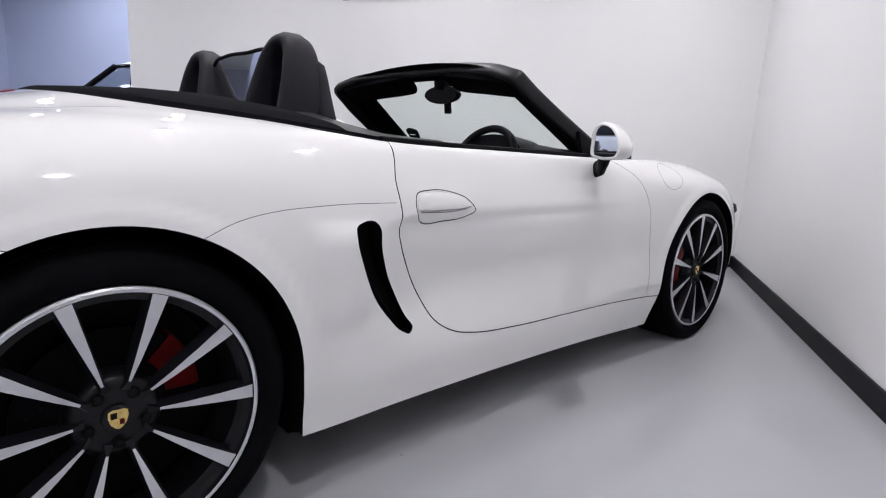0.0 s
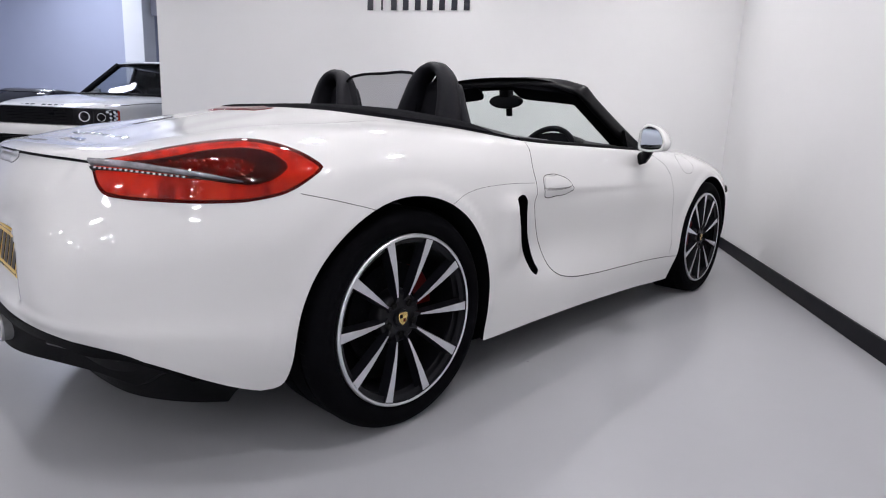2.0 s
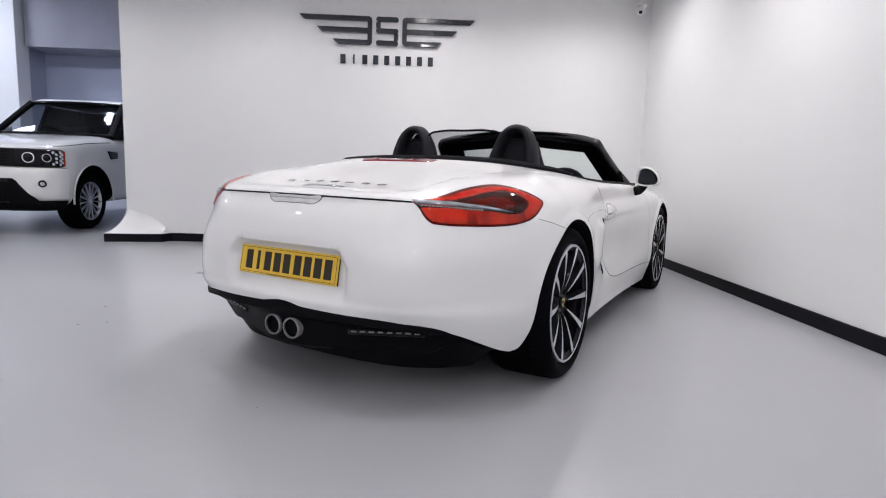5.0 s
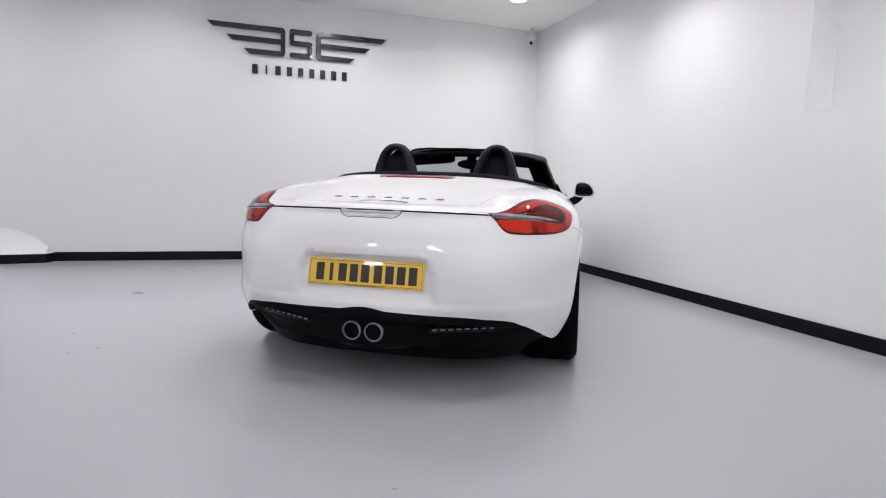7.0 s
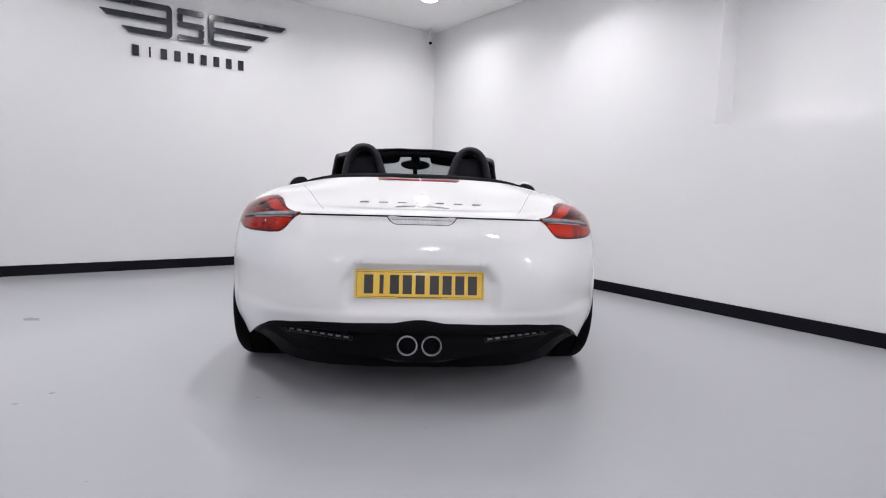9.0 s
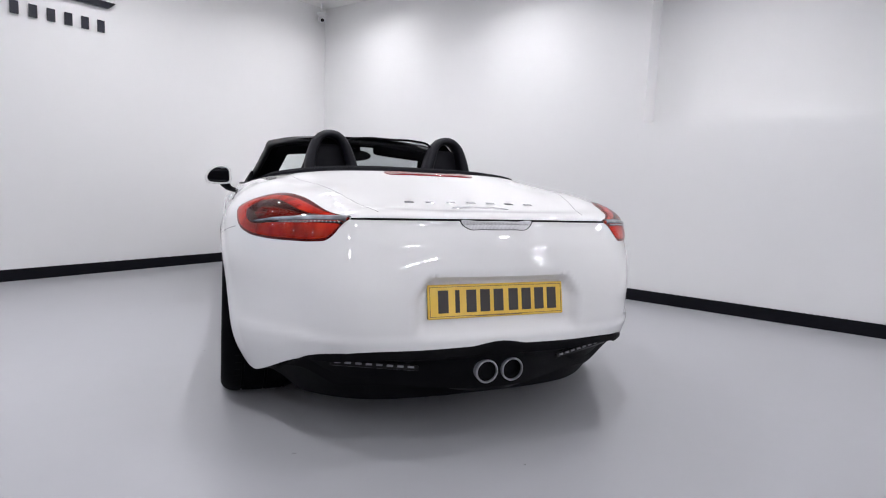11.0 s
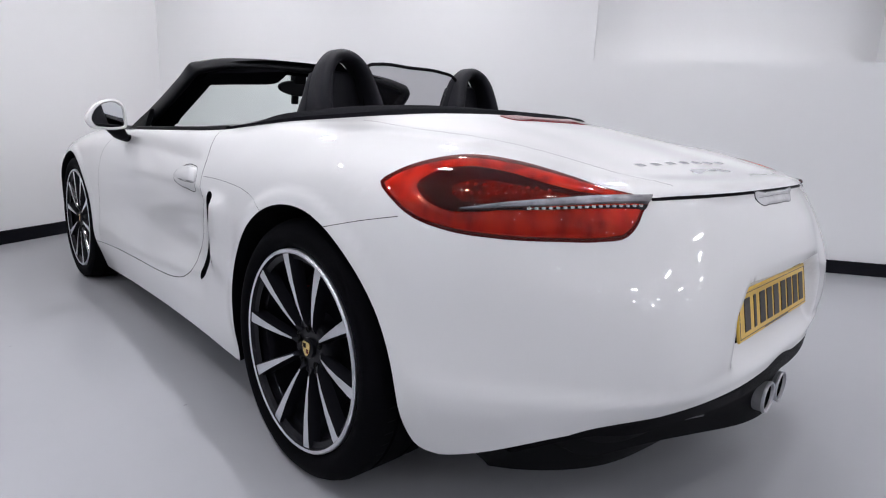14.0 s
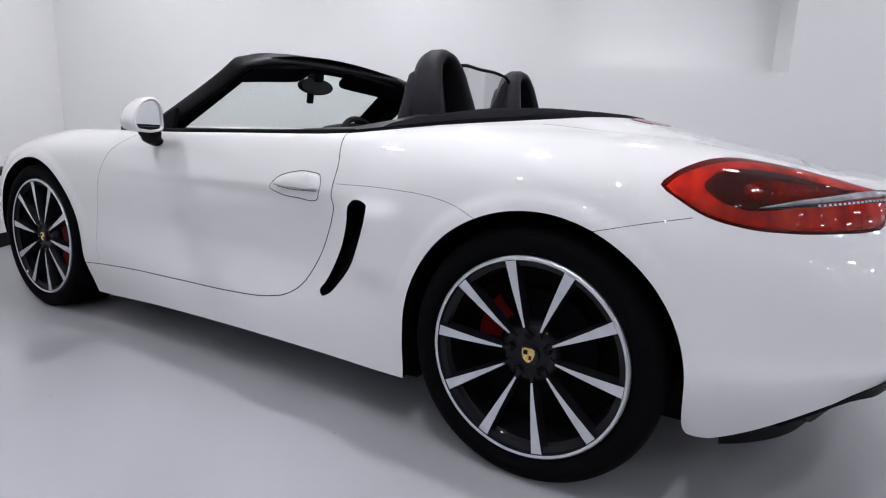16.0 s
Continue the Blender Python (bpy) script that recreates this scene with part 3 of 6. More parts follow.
cap = [(2.15 + 0.090 * math.cos(k) + 0.015 * math.sin(k), .784 + 0.052 * math.sin(k)) for k in np.linspace(0, 2 * math.pi, 24, endpoint=False)]
SEAMS = [(from_rear, [(x, .7825 + 0.006 * (1 - (x / .5) ** 2)) for x in np.linspace(-.500, .500, 21)], 90, 0.0042, False),
         ]
for side in (-1, 1):
    v = from_side(side)
    SEAMS += [(v, DOOR[:16] + [(2.04, .274), (2.12, .268)], 130, 0.0021, False),
              (v, [(1.984, .297)] + DOOR[16:], 50, 0.0009, False),
              (v, [(-.13, .675), (-.20, .693), (-.265, .709), (-.345, .726)], 20, 0.0009, False),
              (v, [(.14, .670), (.19, .692), (.246, .709), (.325, .721), (.40, .725), (.47, .727), (.648, .724)], 40, 0.0007, False),
              (v, HANDLE, 60, 0.0015, True),
              (from_above, [(side * .405, -.705), (side * .47, -.52), (side * .53, -.33), (side * .585, -.14), (side * .60, -.02), (side * .61, .10)], 40, 0.0008, False)]
FINE_SEAMS = [(from_side(1), cap, 48, 0.0010, True)]
for view, pts, count, radius, closed in SEAMS:
    for extra in (0, 7, 16, -9):
        cutter = bmesh.new()
        seam(cutter, view, pts, count + extra, radius * (1 + 0.01 * extra), closed)
        whole = cut(body_me, cutter)
        if whole:
            body_me = whole
            break
    else:
        FINE_SEAMS.append((view, pts, count, radius, closed))

car = empty("sports_car", "white open two-seat sports car with its soft top folded down", "car")


def inside(y, z, poly):
    hit = False
    for (y0, z0), (y1, z1) in zip(poly, poly[1:] + poly[:1]):
        if (z0 > z) != (z1 > z) and y < (y1 - y0) * (z - z0) / (z1 - z0) + y0:
            hit = not hit
    return hit


door_line = [tuple(p) for p in curve_points(DOOR, 150)]
kinds = []
for p in body_me.polygons:
    c = p.center
    k = 0
    if abs(c.x) > 0.76 and 0.6 < c.y < 2.0 and c.z > 0.27 and p.normal.x * c.x > 0 and inside(c.y, c.z, door_line):
        k = 1 if c.x > 0 else 2
    elif abs(c.x) < 0.62 and c.y < -0.03 and p.material_index == 0 and c.z > 0.791 and abs(c.x) < 0.405 + (c.y + 0.705) * 0.315:
        k = 3
    kinds.append(k)
body = None
for k, name, label in ((0, "body", "white painted body shell with flared arches"), (1, "door", "white driver's door with a flush handle"), (2, "door", "white passenger's door with a flush handle"), (3, "boot_lid", "white rear lid with small silver badges")):
    me = pick(body_me, [q == k for q in kinds], name)
    ob = tagged(new(name, me), label)
    ob.parent = car
    if k == 0:
        body = ob
    elif k == 1:
        door_r = ob
    elif k == 2:
        door_l = ob
    else:
        boot = ob
bpy.data.meshes.remove(body_me)


def overlay(view, outline, lift, n=64, rings=7, smooth=True, edge=0.0, belly=0.0):
    """A close-fitting lens or badge on the skin: rings shrinking to the middle."""
    o = curve_points(outline, n, True) if smooth else np.array(outline, float)
    c = o.mean(0)
    bm = bmesh.new()
    rows = [[bm.verts.new(view(q, edge - 0.002)) for q in o]]
    for k in range(rings):
        f = 1 - k / rings * 0.999
        if k:
            f *= 1
        g = 1 - f
        h = lift * min(1, g * 9 + (0.35 if k == 0 else 0.35)) + belly * (1 - f * f)
        rows.append([bm.verts.new(view(c + (q - c) * (f if k else 0.995), h)) for q in o])
    mid = bm.verts.new(view(c, lift + belly))
    m = len(o)
    for a, b in zip(rows, rows[1:]):
        for j in range(m):
            bm.faces.new((a[j], a[(j + 1) % m], b[(j + 1) % m], b[j]))
    for j in range(m):
        bm.faces.new((rows[-1][j], rows[-1][(j + 1) % m], mid))
    bmesh.ops.recalc_face_normals(bm, faces=bm.faces[:])
    return bm


def strip(view, top, bottom, lift, n=40, rows=4, belly=0.0):
    """A band on the skin between two lines."""
    a, b = curve_points(top, n), curve_points(bottom, n)
    bm = bmesh.new()
    grid = []
    for k in range(rows + 1):
        f = k / rows
        h = (-0.003 if k in (0, rows) else lift) + belly * math.sin(math.pi * f)
        ff = (f, 0.06, 0.94)[0 if 0 < k < rows else 0]
        grid.append([bm.verts.new(view(a[j] * (1 - ff) + b[j] * ff, h)) for j in range(n)])
    for r, s in zip(grid, grid[1:]):
        for j in range(n - 1):
            bm.faces.new((r[j], r[j + 1], s[j + 1], s[j]))
    bmesh.ops.recalc_face_normals(bm, faces=bm.faces[:])
    return bm


def ribbed(name, color, rough, scale, depth, coat=1.0, spread=0.35, axis=2):
    """Lamp lens plastic with fine moulded ribs."""
    m = material(name, color, rough, coat=coat, coat_rough=0.01, spec=0.04, noise_scale=35, noise_amount=spread, second_scale=9, second_amount=spread * 0.6)
    nt = m.node_tree
    w = nt.nodes.new("ShaderNodeTexWave")
    w.bands_direction = "XYZ"[axis]
    w.inputs["Scale"].default_value = scale
    tc = nt.nodes.new("ShaderNodeTexCoord")
    nt.links.new(tc.outputs["Object"], w.inputs["Vector"])
    b = nt.nodes.new("ShaderNodeBump")
    b.inputs["Strength"].default_value, b.inputs["Distance"].default_value = depth, 0.002
    nt.links.new(w.outputs["Fac"], b.inputs["Height"])
    nt.links.new(b.outputs[0], nt.nodes["Principled BSDF"].inputs["Normal"])
    return m


def streaked(name, color):
    """Lamp plastic with upright light-guide blocks: brighter and darker streaks."""
    m = material(name, color, 0.3, coat=0.4, coat_rough=0.02, spec=0.1)
    nt = m.node_tree
    p = nt.nodes["Principled BSDF"]
    tc, fit = nt.nodes.new("ShaderNodeTexCoord"), nt.nodes.new("ShaderNodeMapping")
    fit.inputs["Scale"].default_value = (26, 26, 5)
    nt.links.new(tc.outputs["Object"], fit.inputs["Vector"])
    n = nt.nodes.new("ShaderNodeTexNoise")
    n.inputs["Scale"].default_value, n.inputs["Detail"].default_value = 1.0, 3.0
    nt.links.new(fit.outputs[0], n.inputs["Vector"])
    ramp = nt.nodes.new("ShaderNodeValToRGB")
    e = ramp.color_ramp.elements
    e[0].position, e[0].color = 0.30, (color[0] * 0.42, color[1] * 0.18, color[2] * 0.18, 1)
    e[1].position, e[1].color = 0.72, (min(color[0] * 1.1, 0.98), color[1] * 2.0, color[2] * 1.8, 1)
    mid = e.new(0.52)
    mid.color = (*color, 1)
    nt.links.new(n.outputs["Fac"], ramp.inputs[0])
    nt.links.new(ramp.outputs[0], p.inputs["Base Color"])
    b = nt.nodes.new("ShaderNodeBump")
    b.inputs["Strength"].default_value, b.inputs["Distance"].default_value = 0.4, 0.002
    nt.links.new(n.outputs["Fac"], b.inputs["Height"])
    nt.links.new(b.outputs[0], p.inputs["Normal"])
    return m


def sheet_glass(name, tint, gloss_ior=1.45):
    """Thin glass: see-through tint with a Fresnel reflection."""
    m = bpy.data.materials.new(name)
    m.use_nodes = True
    nt = m.node_tree
    nt.nodes.remove(nt.nodes["Principled BSDF"])
    tr, gl, fr, mix = (nt.nodes.new("ShaderNode" + k) for k in ("BsdfTransparent", "BsdfGlossy", "Fresnel", "MixShader"))
    tr.inputs[0].default_value = (*tint, 1)
    gl.inputs["Roughness"].default_value = 0.02
    fr.inputs["IOR"].default_value = gloss_ior
    nt.links.new(fr.outputs[0], mix.inputs[0])
    nt.links.new(tr.outputs[0], mix.inputs[1])
    nt.links.new(gl.outputs[0], mix.inputs[2])
    nt.links.new(mix.outputs[0], nt.nodes["Material Output"].inputs[0])
    return m


REDLENS2 = streaked("red_moulded_frame", (0.88, 0.058, 0.019))
DEEPRED = ribbed("deep_red_lamp_reflector", (0.19, 0.008, 0.005), 0.3, 150, 0.25, coat=0.3, spread=0.8)
TRAYM = material("deep_red_lamp_tray", (0.12, 0.005, 0.005), 0.4, coat=0.1, spec=0.05, noise_scale=25, noise_amount=0.3)
DARKRED = material("smoked_lamp_housing", (0.045, 0.002, 0.003), 0.4, coat=0.15, spec=0.04, noise_scale=25, noise_amount=0.4)
WHITEL = ribbed("clear_reversing_lens", (0.62, 0.62, 0.63), 0.25, 60, 0.25, spread=0.12, axis=0)
CLEARL = ribbed("clear_lamp_strip", (0.27, 0.26, 0.28), 0.15, 55, 0.12, spread=0.55, axis=1)
COVER = sheet_glass("red_lamp_cover", (0.97, 0.62, 0.52), 1.48)
PIPEM = material("polished_pipe_steel", (0.50, 0.50, 0.52), 0.32, metal=1.0, noise_scale=30, noise_amount=0.15)
BEADM = material("red_diode_lens", (0.45, 0.02, 0.01), 0.2, coat=0.6, noise_scale=200, noise_amount=0.5)
YELLOW = material("reflective_yellow_plate", (0.78, 0.50, 0.045), 0.35, coat=0.5, noise_scale=30, noise_amount=0.05, second_scale=300, second_amount=0.04)
INK = material("black_plate_print", (0.02, 0.015, 0.012), 0.4, noise_scale=40, noise_amount=0.1)
GOLD = material("gilt_badge", (0.75, 0.55, 0.20), 0.22, metal=1.0, noise_scale=120, noise_amount=0.3)
REDCAL = material("red_brake_caliper", (0.085, 0.002, 0.0025), 0.4, coat=0.1, spec=0.08, noise_scale=20, noise_amount=0.12)
# brake disc near black: the shade behind the spokes is in its colour
DISCM = material("near_black_steel", (0.0035, 0.0035, 0.0048), 0.55, metal=0.3, spec=0.05, noise_scale=30, noise_amount=0.2)
LEATHER = material("black_leather", (0.014, 0.014, 0.018), 0.55, spec=0.16, noise_scale=12, noise_amount=0.2, bump=0.5, bump_scale=350)
CLOTH = material("black_roof_fabric", (0.008, 0.008, 0.010), 0.9, noise_scale=20, noise_amount=0.2, bump=0.5, bump_scale=700, spec=0.03)
MIRRORM = material("mirror_glass", (0.86, 0.88, 0.90), 0.02, metal=1.0, noise_scale=5, noise_amount=0.01)


SCREEN = sheet_glass("windscreen_glass", (0.86, 0.92, 0.90), 1.25)
NETM = sheet_glass("wind_deflector_mesh", (0.55, 0.55, 0.57), 1.15)

# tail lamps: dark tray, moulded red frame round a smoked dish, clear ridge, glossy tinted cover
LAMP = [(.3995, .791), (.371, .811), (.302, .838), (.212, .853), (.114, .845), (.0106, .822), (-.0615, .802), (-.124, .790), (-.149, .785), (-.132, .766), (-.112, .730), (-.092, .712),
        (-.045, .704), (.039, .701), (.159, .701), (.258, .709), (.333, .731), (.370, .757)]
DISH = [(.318, .788), (.290, .812), (.222, .829), (.139, .823), (.05, .803), (-.035, .788), (-.10, .783), (-.03, .776), (.05, .768), (.13, .758), (.20, .748), (.262, .748), (.302, .766)]
CORE = [(.262, .788), (.225, .806), (.16, .808), (.08, .797), (.0, .785), (.06, .778), (.13, .770), (.20, .762), (.248, .768)]


def by_angle(outline, centre, n=96):
    """The outline where rays from the centre meet it, so that two outlines go together."""
    q = curve_points(outline, 400, True) - centre
    ang = np.unwrap(np.arctan2(q[:, 1], q[:, 0]))
    if ang[-1] < ang[0]:
        q, ang = q[::-1], ang[::-1]
    want = ang[0] + np.linspace(0, 2 * math.pi, n, endpoint=False)
    return np.stack([np.interp(want, ang, q[:, 0], period=2 * math.pi), np.interp(want, ang, q[:, 1], period=2 * math.pi)], 1) + centre


def frame_band(view, outer, inner, heights):
    """A moulded band on the skin between two closed outlines."""
    centre = np.array((.16, .786))
    a, b = by_angle(outer, centre), by_angle(inner, centre)
    bm = bmesh.new()
    rows = [[bm.verts.new(view(p * (1 - f) + q * f, h)) for p, q in zip(a, b)] for f, h in heights]
    n = len(a)
    for r, t in zip(rows, rows[1:]):
        for k in range(n):
            bm.faces.new((r[k], r[(k + 1) % n], t[(k + 1) % n], t[k]))
    bmesh.ops.recalc_face_normals(bm, faces=bm.faces[:])
    return bm


def shrunk(outline, fx, fz):
    c = np.mean(outline, 0)
    return [tuple(c + (np.array(q) - c) * (fx, fz)) for q in outline]


for side in (-1, 1):
    view = from_corner(side)
    lamp = part("tail_lamp", overlay(view, LAMP, 0.001, 72, 8), TRAYM, body, "glossy red tail lamp with a smoked inner zone and a clear ridge")
    part("red_frame", frame_band(view, shrunk(LAMP, .965, .885), DISH, ((0, .0005), (.05, .0032), (.25, .0042), (.6, .0042), (.9, .0034), (1.0, .0016))), REDLENS2, lamp)
    part("smoked_dish", overlay(view, shrunk(DISH, 1.03, 1.06), 0.0020, 48, 5), DARKRED, lamp)
    part("reflector", overlay(view, CORE, 0.0030, 48, 4), DEEPRED, lamp)
    beads = bmesh.new()
    for row, (u, w, count) in enumerate(((.240, .7785, 12), (.215, .797, 9))):
        for k in range(count):
            q = (u - .0165 * k, w + (.0012, -.0002)[row] * k)
            add_spin(beads, [(0.0003, 0.0014), (0.0024, 0.0011), (0.0040, 0.0)], 8, Matrix.Translation(view(q, 0.0036)) @ pose(0, 0, 0, 0, 0, -60 if side > 0 else 240))
    tagged(part("diode_cluster", beads, BEADM, lamp), kind="stuff")
    part("lens_cover", overlay(view, shrunk(LAMP, .988, .968), 0.0052, 72, 10, belly=0.0015), COVER, lamp, "glossy clear red cover")
    part("clear_ridge", strip(view, [(-.148, .7885), (-.05, .7875), (.06, .779), (.15, .768), (.225, .752)], [(-.136, .773), (-.045, .7705), (.07, .7635), (.155, .757), (.228, .7495)], 0.008, 48, 6, 0.005), CLEARL, lamp, "clear ridge running on from the rear lid's edge")
    part("ridge_shadow_gap", strip(view, [(-.136, .7725), (-.045, .770), (.07, .763), (.155, .7565), (.215, .751)], [(-.129, .763), (-.042, .763), (.07, .758), (.155, .7535), (.216, .7495)], 0.0080, 40, 4), GLOSSB, lamp)
    teeth = bmesh.new()
    for k in range(17):
        d = -.118 + .0135 * k
        w = np.interp(d, (-.136, -.045, .07, .155), (.7685, .767, .7605, .755))
        c = view((d, w), 0.0085)
        add_box(teeth, (-.0026, -.0026, -.0022), (.0026, .0026, .0022), Matrix.Translation(c))
    tagged(part("ridge_teeth", teeth, WHITEL, lamp, smooth=False), kind="stuff")

# high-level brake lamp, reversing lamp and badges
tag = overlay(from_above, [(-.215, -.062), (-.205, -.100), (-.10, -.112), (0, -.115), (.10, -.112), (.205, -.100), (.215, -.062), (.10, -.070), (0, -.072), (-.10, -.070)], 0.006, 60, 4)
part("high_brake_lamp", tag, ribbed("brake_lamp_lens", (0.20, 0.006, 0.010), 0.15, 120, 0.3, axis=0), boot, "slim dark red high-level brake lamp")
rev = part("reversing_lamp", overlay(from_rear, [(-.142, .784), (-.128, .766), (-.112, .7575), (-.06, .756), (.06, .756), (.112, .7575), (.128, .766), (.142, .784), (.07, .7865), (-.07, .7865)], 0.0015, 60, 4), GLOSSB, body, "clear reversing lamp in a dark rim below the lid")
part("clear_lens", overlay(from_rear, [(-.137, .7825), (-.125, .7675), (-.110, .7592), (-.06, .758), (.06, .758), (.110, .7592), (.125, .7675), (.137, .7825), (.07, .785), (-.07, .785)], 0.003, 60, 4), WHITEL, rev)
part("dark_rule", strip(from_rear, [(-.122, .7745), (0, .7765), (.122, .7745)], [(-.121, .7725), (0, .7745), (.121, .7725)], 0.0040, 24, 3), GLOSSB, rev)
for k in range(7):
    x = -0.249 + 0.083 * k
    part("badge_bar", overlay(from_above, [(x - .019, -.560), (x - .019, -.540), (x + .019, -.540), (x + .019, -.560)], 0.003, 16, 2, False), CHROME, boot)
part("script_badge", overlay(from_above, [(-.112, -.628), (-.10, -.612), (.0, -.616), (.10, -.610), (.122, -.626), (.0, -.622)], 0.004, 30, 2), CHROME, boot)

# number plate, its characters as plain bars
plate = part("number_plate", box((-.26, -.0035, -.0575), (.26, .0035, .0575), 0.003, 1), YELLOW, car, "yellow rear number plate with dark bars")
plate.matrix_world = pose(-.003, -.823, .5165, -10.6, 0, 0)
rim_bm = bmesh.new()
for lo, hi in (((-.253, -.0042, .0485), (.253, -.003, .0500)), ((-.253, -.0042, -.0500), (.253, -.003, -.0485)), ((-.253, -.0042, -.0485), (-.2515, -.003, .0485)), ((.2515, -.0042, -.0485), (.253, -.003, .0485))):
    add_box(rim_bm, lo, hi)
part("printed_border", rim_bm, INK, plate, smooth=False)
for k in range(9):
    x = -.205 + .0515 * k + (0.006 if k > 4 else 0)
    w = 0.008 if k == 1 else 0.0185
    part("character_bar", box((x - w, -.0050, -.038), (x + w, -.003, .038), 0.0006, 1), INK, plate)
part("small_print_bar", box((-.09, -.0048, -.0525), (.09, -.003, -.0508)), INK, plate, smooth=False)
part("plate_backing", box((-.258, .0036, -.056), (.258, .014, .056), 0.002, 1), BLACKP, plate)

GUNMETAL2 = material("grey_grille_bar", (0.22, 0.22, 0.23), 0.5, metal=0.1, noise_scale=40, noise_amount=0.25)
# black valance with grilles and the twin pipes
bm = bmesh.new()
half = [(.71, -.57, .252), (.672, -.648, .300), (.63, -.70, .331), (.56, -.757, .350), (.46, -.80, .361), (.28, -.842, .363), (.12, -.856, .365), (0, -.860, .372)]
topl = curve_points(half + [(-x, y, z) for x, y, z in half[-2::-1]], 90)
rows = []
for dy, sc, dz, zmin in ((0.014, 1.0, 0.008, 0), (-0.004, 1.0, -0.008, 0), (0.000, 1.0, -0.034, 0), (0.055, 0.99, -0.046, 0), (0.100, 0.98, -0.07, 0), (0.115, 0.96, -0.12, 0), (0.12, 0.93, -0.16, 0), (0.25, 0.90, -0.18, 0)):
    fade = [float(step(0.71 - abs(x), 0.0, 0.17)) for x, y, z in topl]
    rows.append([bm.verts.new((x * (1 + (sc - 1) * f), y + dy * (0.4 + 0.6 * f) * (1 - 0.85 * math.exp(-(x / 0.26) ** 2)), z + dz * (0.12 + 0.88 * f))) for (x, y, z), f in zip(topl, fade)])
for a, b in zip(rows, rows[1:]):
    for j in range(len(a) - 1):
        bm.faces.new((a[j], a[j + 1], b[j + 1], b[j]))
bmesh.ops.recalc_face_normals(bm, faces=bm.faces[:])
for view, pts, count, radius, closed in FINE_SEAMS:
    line = bmesh.new()
    seam(line, view, pts, count, radius, closed, -0.6 * radius)
    part("shut_line", line, GROOVE, body)
valance = part("valance", bm, BLACKP, car, "matt black lower valance below the white bumper")
for side in (-1, 1):
    g = part("grille", box((-.15, -.006, -.010), (.15, .006, .010), 0.004, 1), GLOSSB, valance)
    g.matrix_parent_inverse = Matrix()
    g.matrix_world = pose(side * .415, -.738, .289, -25, side * -3, side * 18)
    for k in range(8):
        b = part("grille_bar", box((-.011, -.002, -.0035), (.011, .002, .0035), 0.001, 1), GUNMETAL2, g)
        b.matrix_parent_inverse = Matrix()
        b.location = (-.125 + .0355 * k, -.006, 0.001)
    pipe = part("exhaust_pipe", spin([(0.0352, 0.008), (0.0354, 0.001), (0.0366, -0.002), (0.0400, -0.002), (0.0415, 0.001), (0.0415, 0.005)], 48, Matrix(((0, 1, 0, 0), (1, 0, 0, 0), (0, 0, 1, 0), (0, 0, 0, 1)))), PIPEM, car, "polished steel exhaust pipe")
    pipe.matrix_world = pose(side * .0492 + .001, -.858, .2735)
    part("pipe_wall", spin([(0.0398, 0.004), (0.0398, 0.10)], 32, Matrix(((0, 1, 0, 0), (1, 0, 0, 0), (0, 0, 1, 0), (0, 0, 0, 1)))), GUNMETAL2, pipe)
    part("pipe_bore", spin([(0.0005, 0.11), (0.034, 0.10), (0.0350, 0.006)], 32, Matrix(((0, 1, 0, 0), (1, 0, 0, 0), (0, 0, 1, 0), (0, 0, 0, 1)))), GROOVE, pipe)

# door handles
for side, door in ((1, door_r), (-1, door_l)):
    hm = part("door_handle", overlay(from_side(side), [(.722, .700), (.727, .738), (.769, .7475), (.85, .741), (.905, .722), (.926, .704), (.90, .699), (.82, .696), (.735, .698)], 0.012, 48, 6, belly=0.006), PAINT, door)
    part("handle_gap", strip(from_side(side), [(.730, .6965), (.78, .6945), (.85, .6945), (.905, .6985)], [(.730, .6935), (.78, .6912), (.85, .6912), (.905, .6965)], 0.0012, 24, 3), GROOVE, door)

# air intakes: a dark inner slat
for side in (-1, 1):
    fin = tube([(side * .82, y, z) for y, z in curve_points([(.56, .66), (.565, .58), (.61, .49), (.67, .41)], 16)], 0.006, 6)
    part("intake_slat", fin, BLACKP, body)

# ---- wheels ----


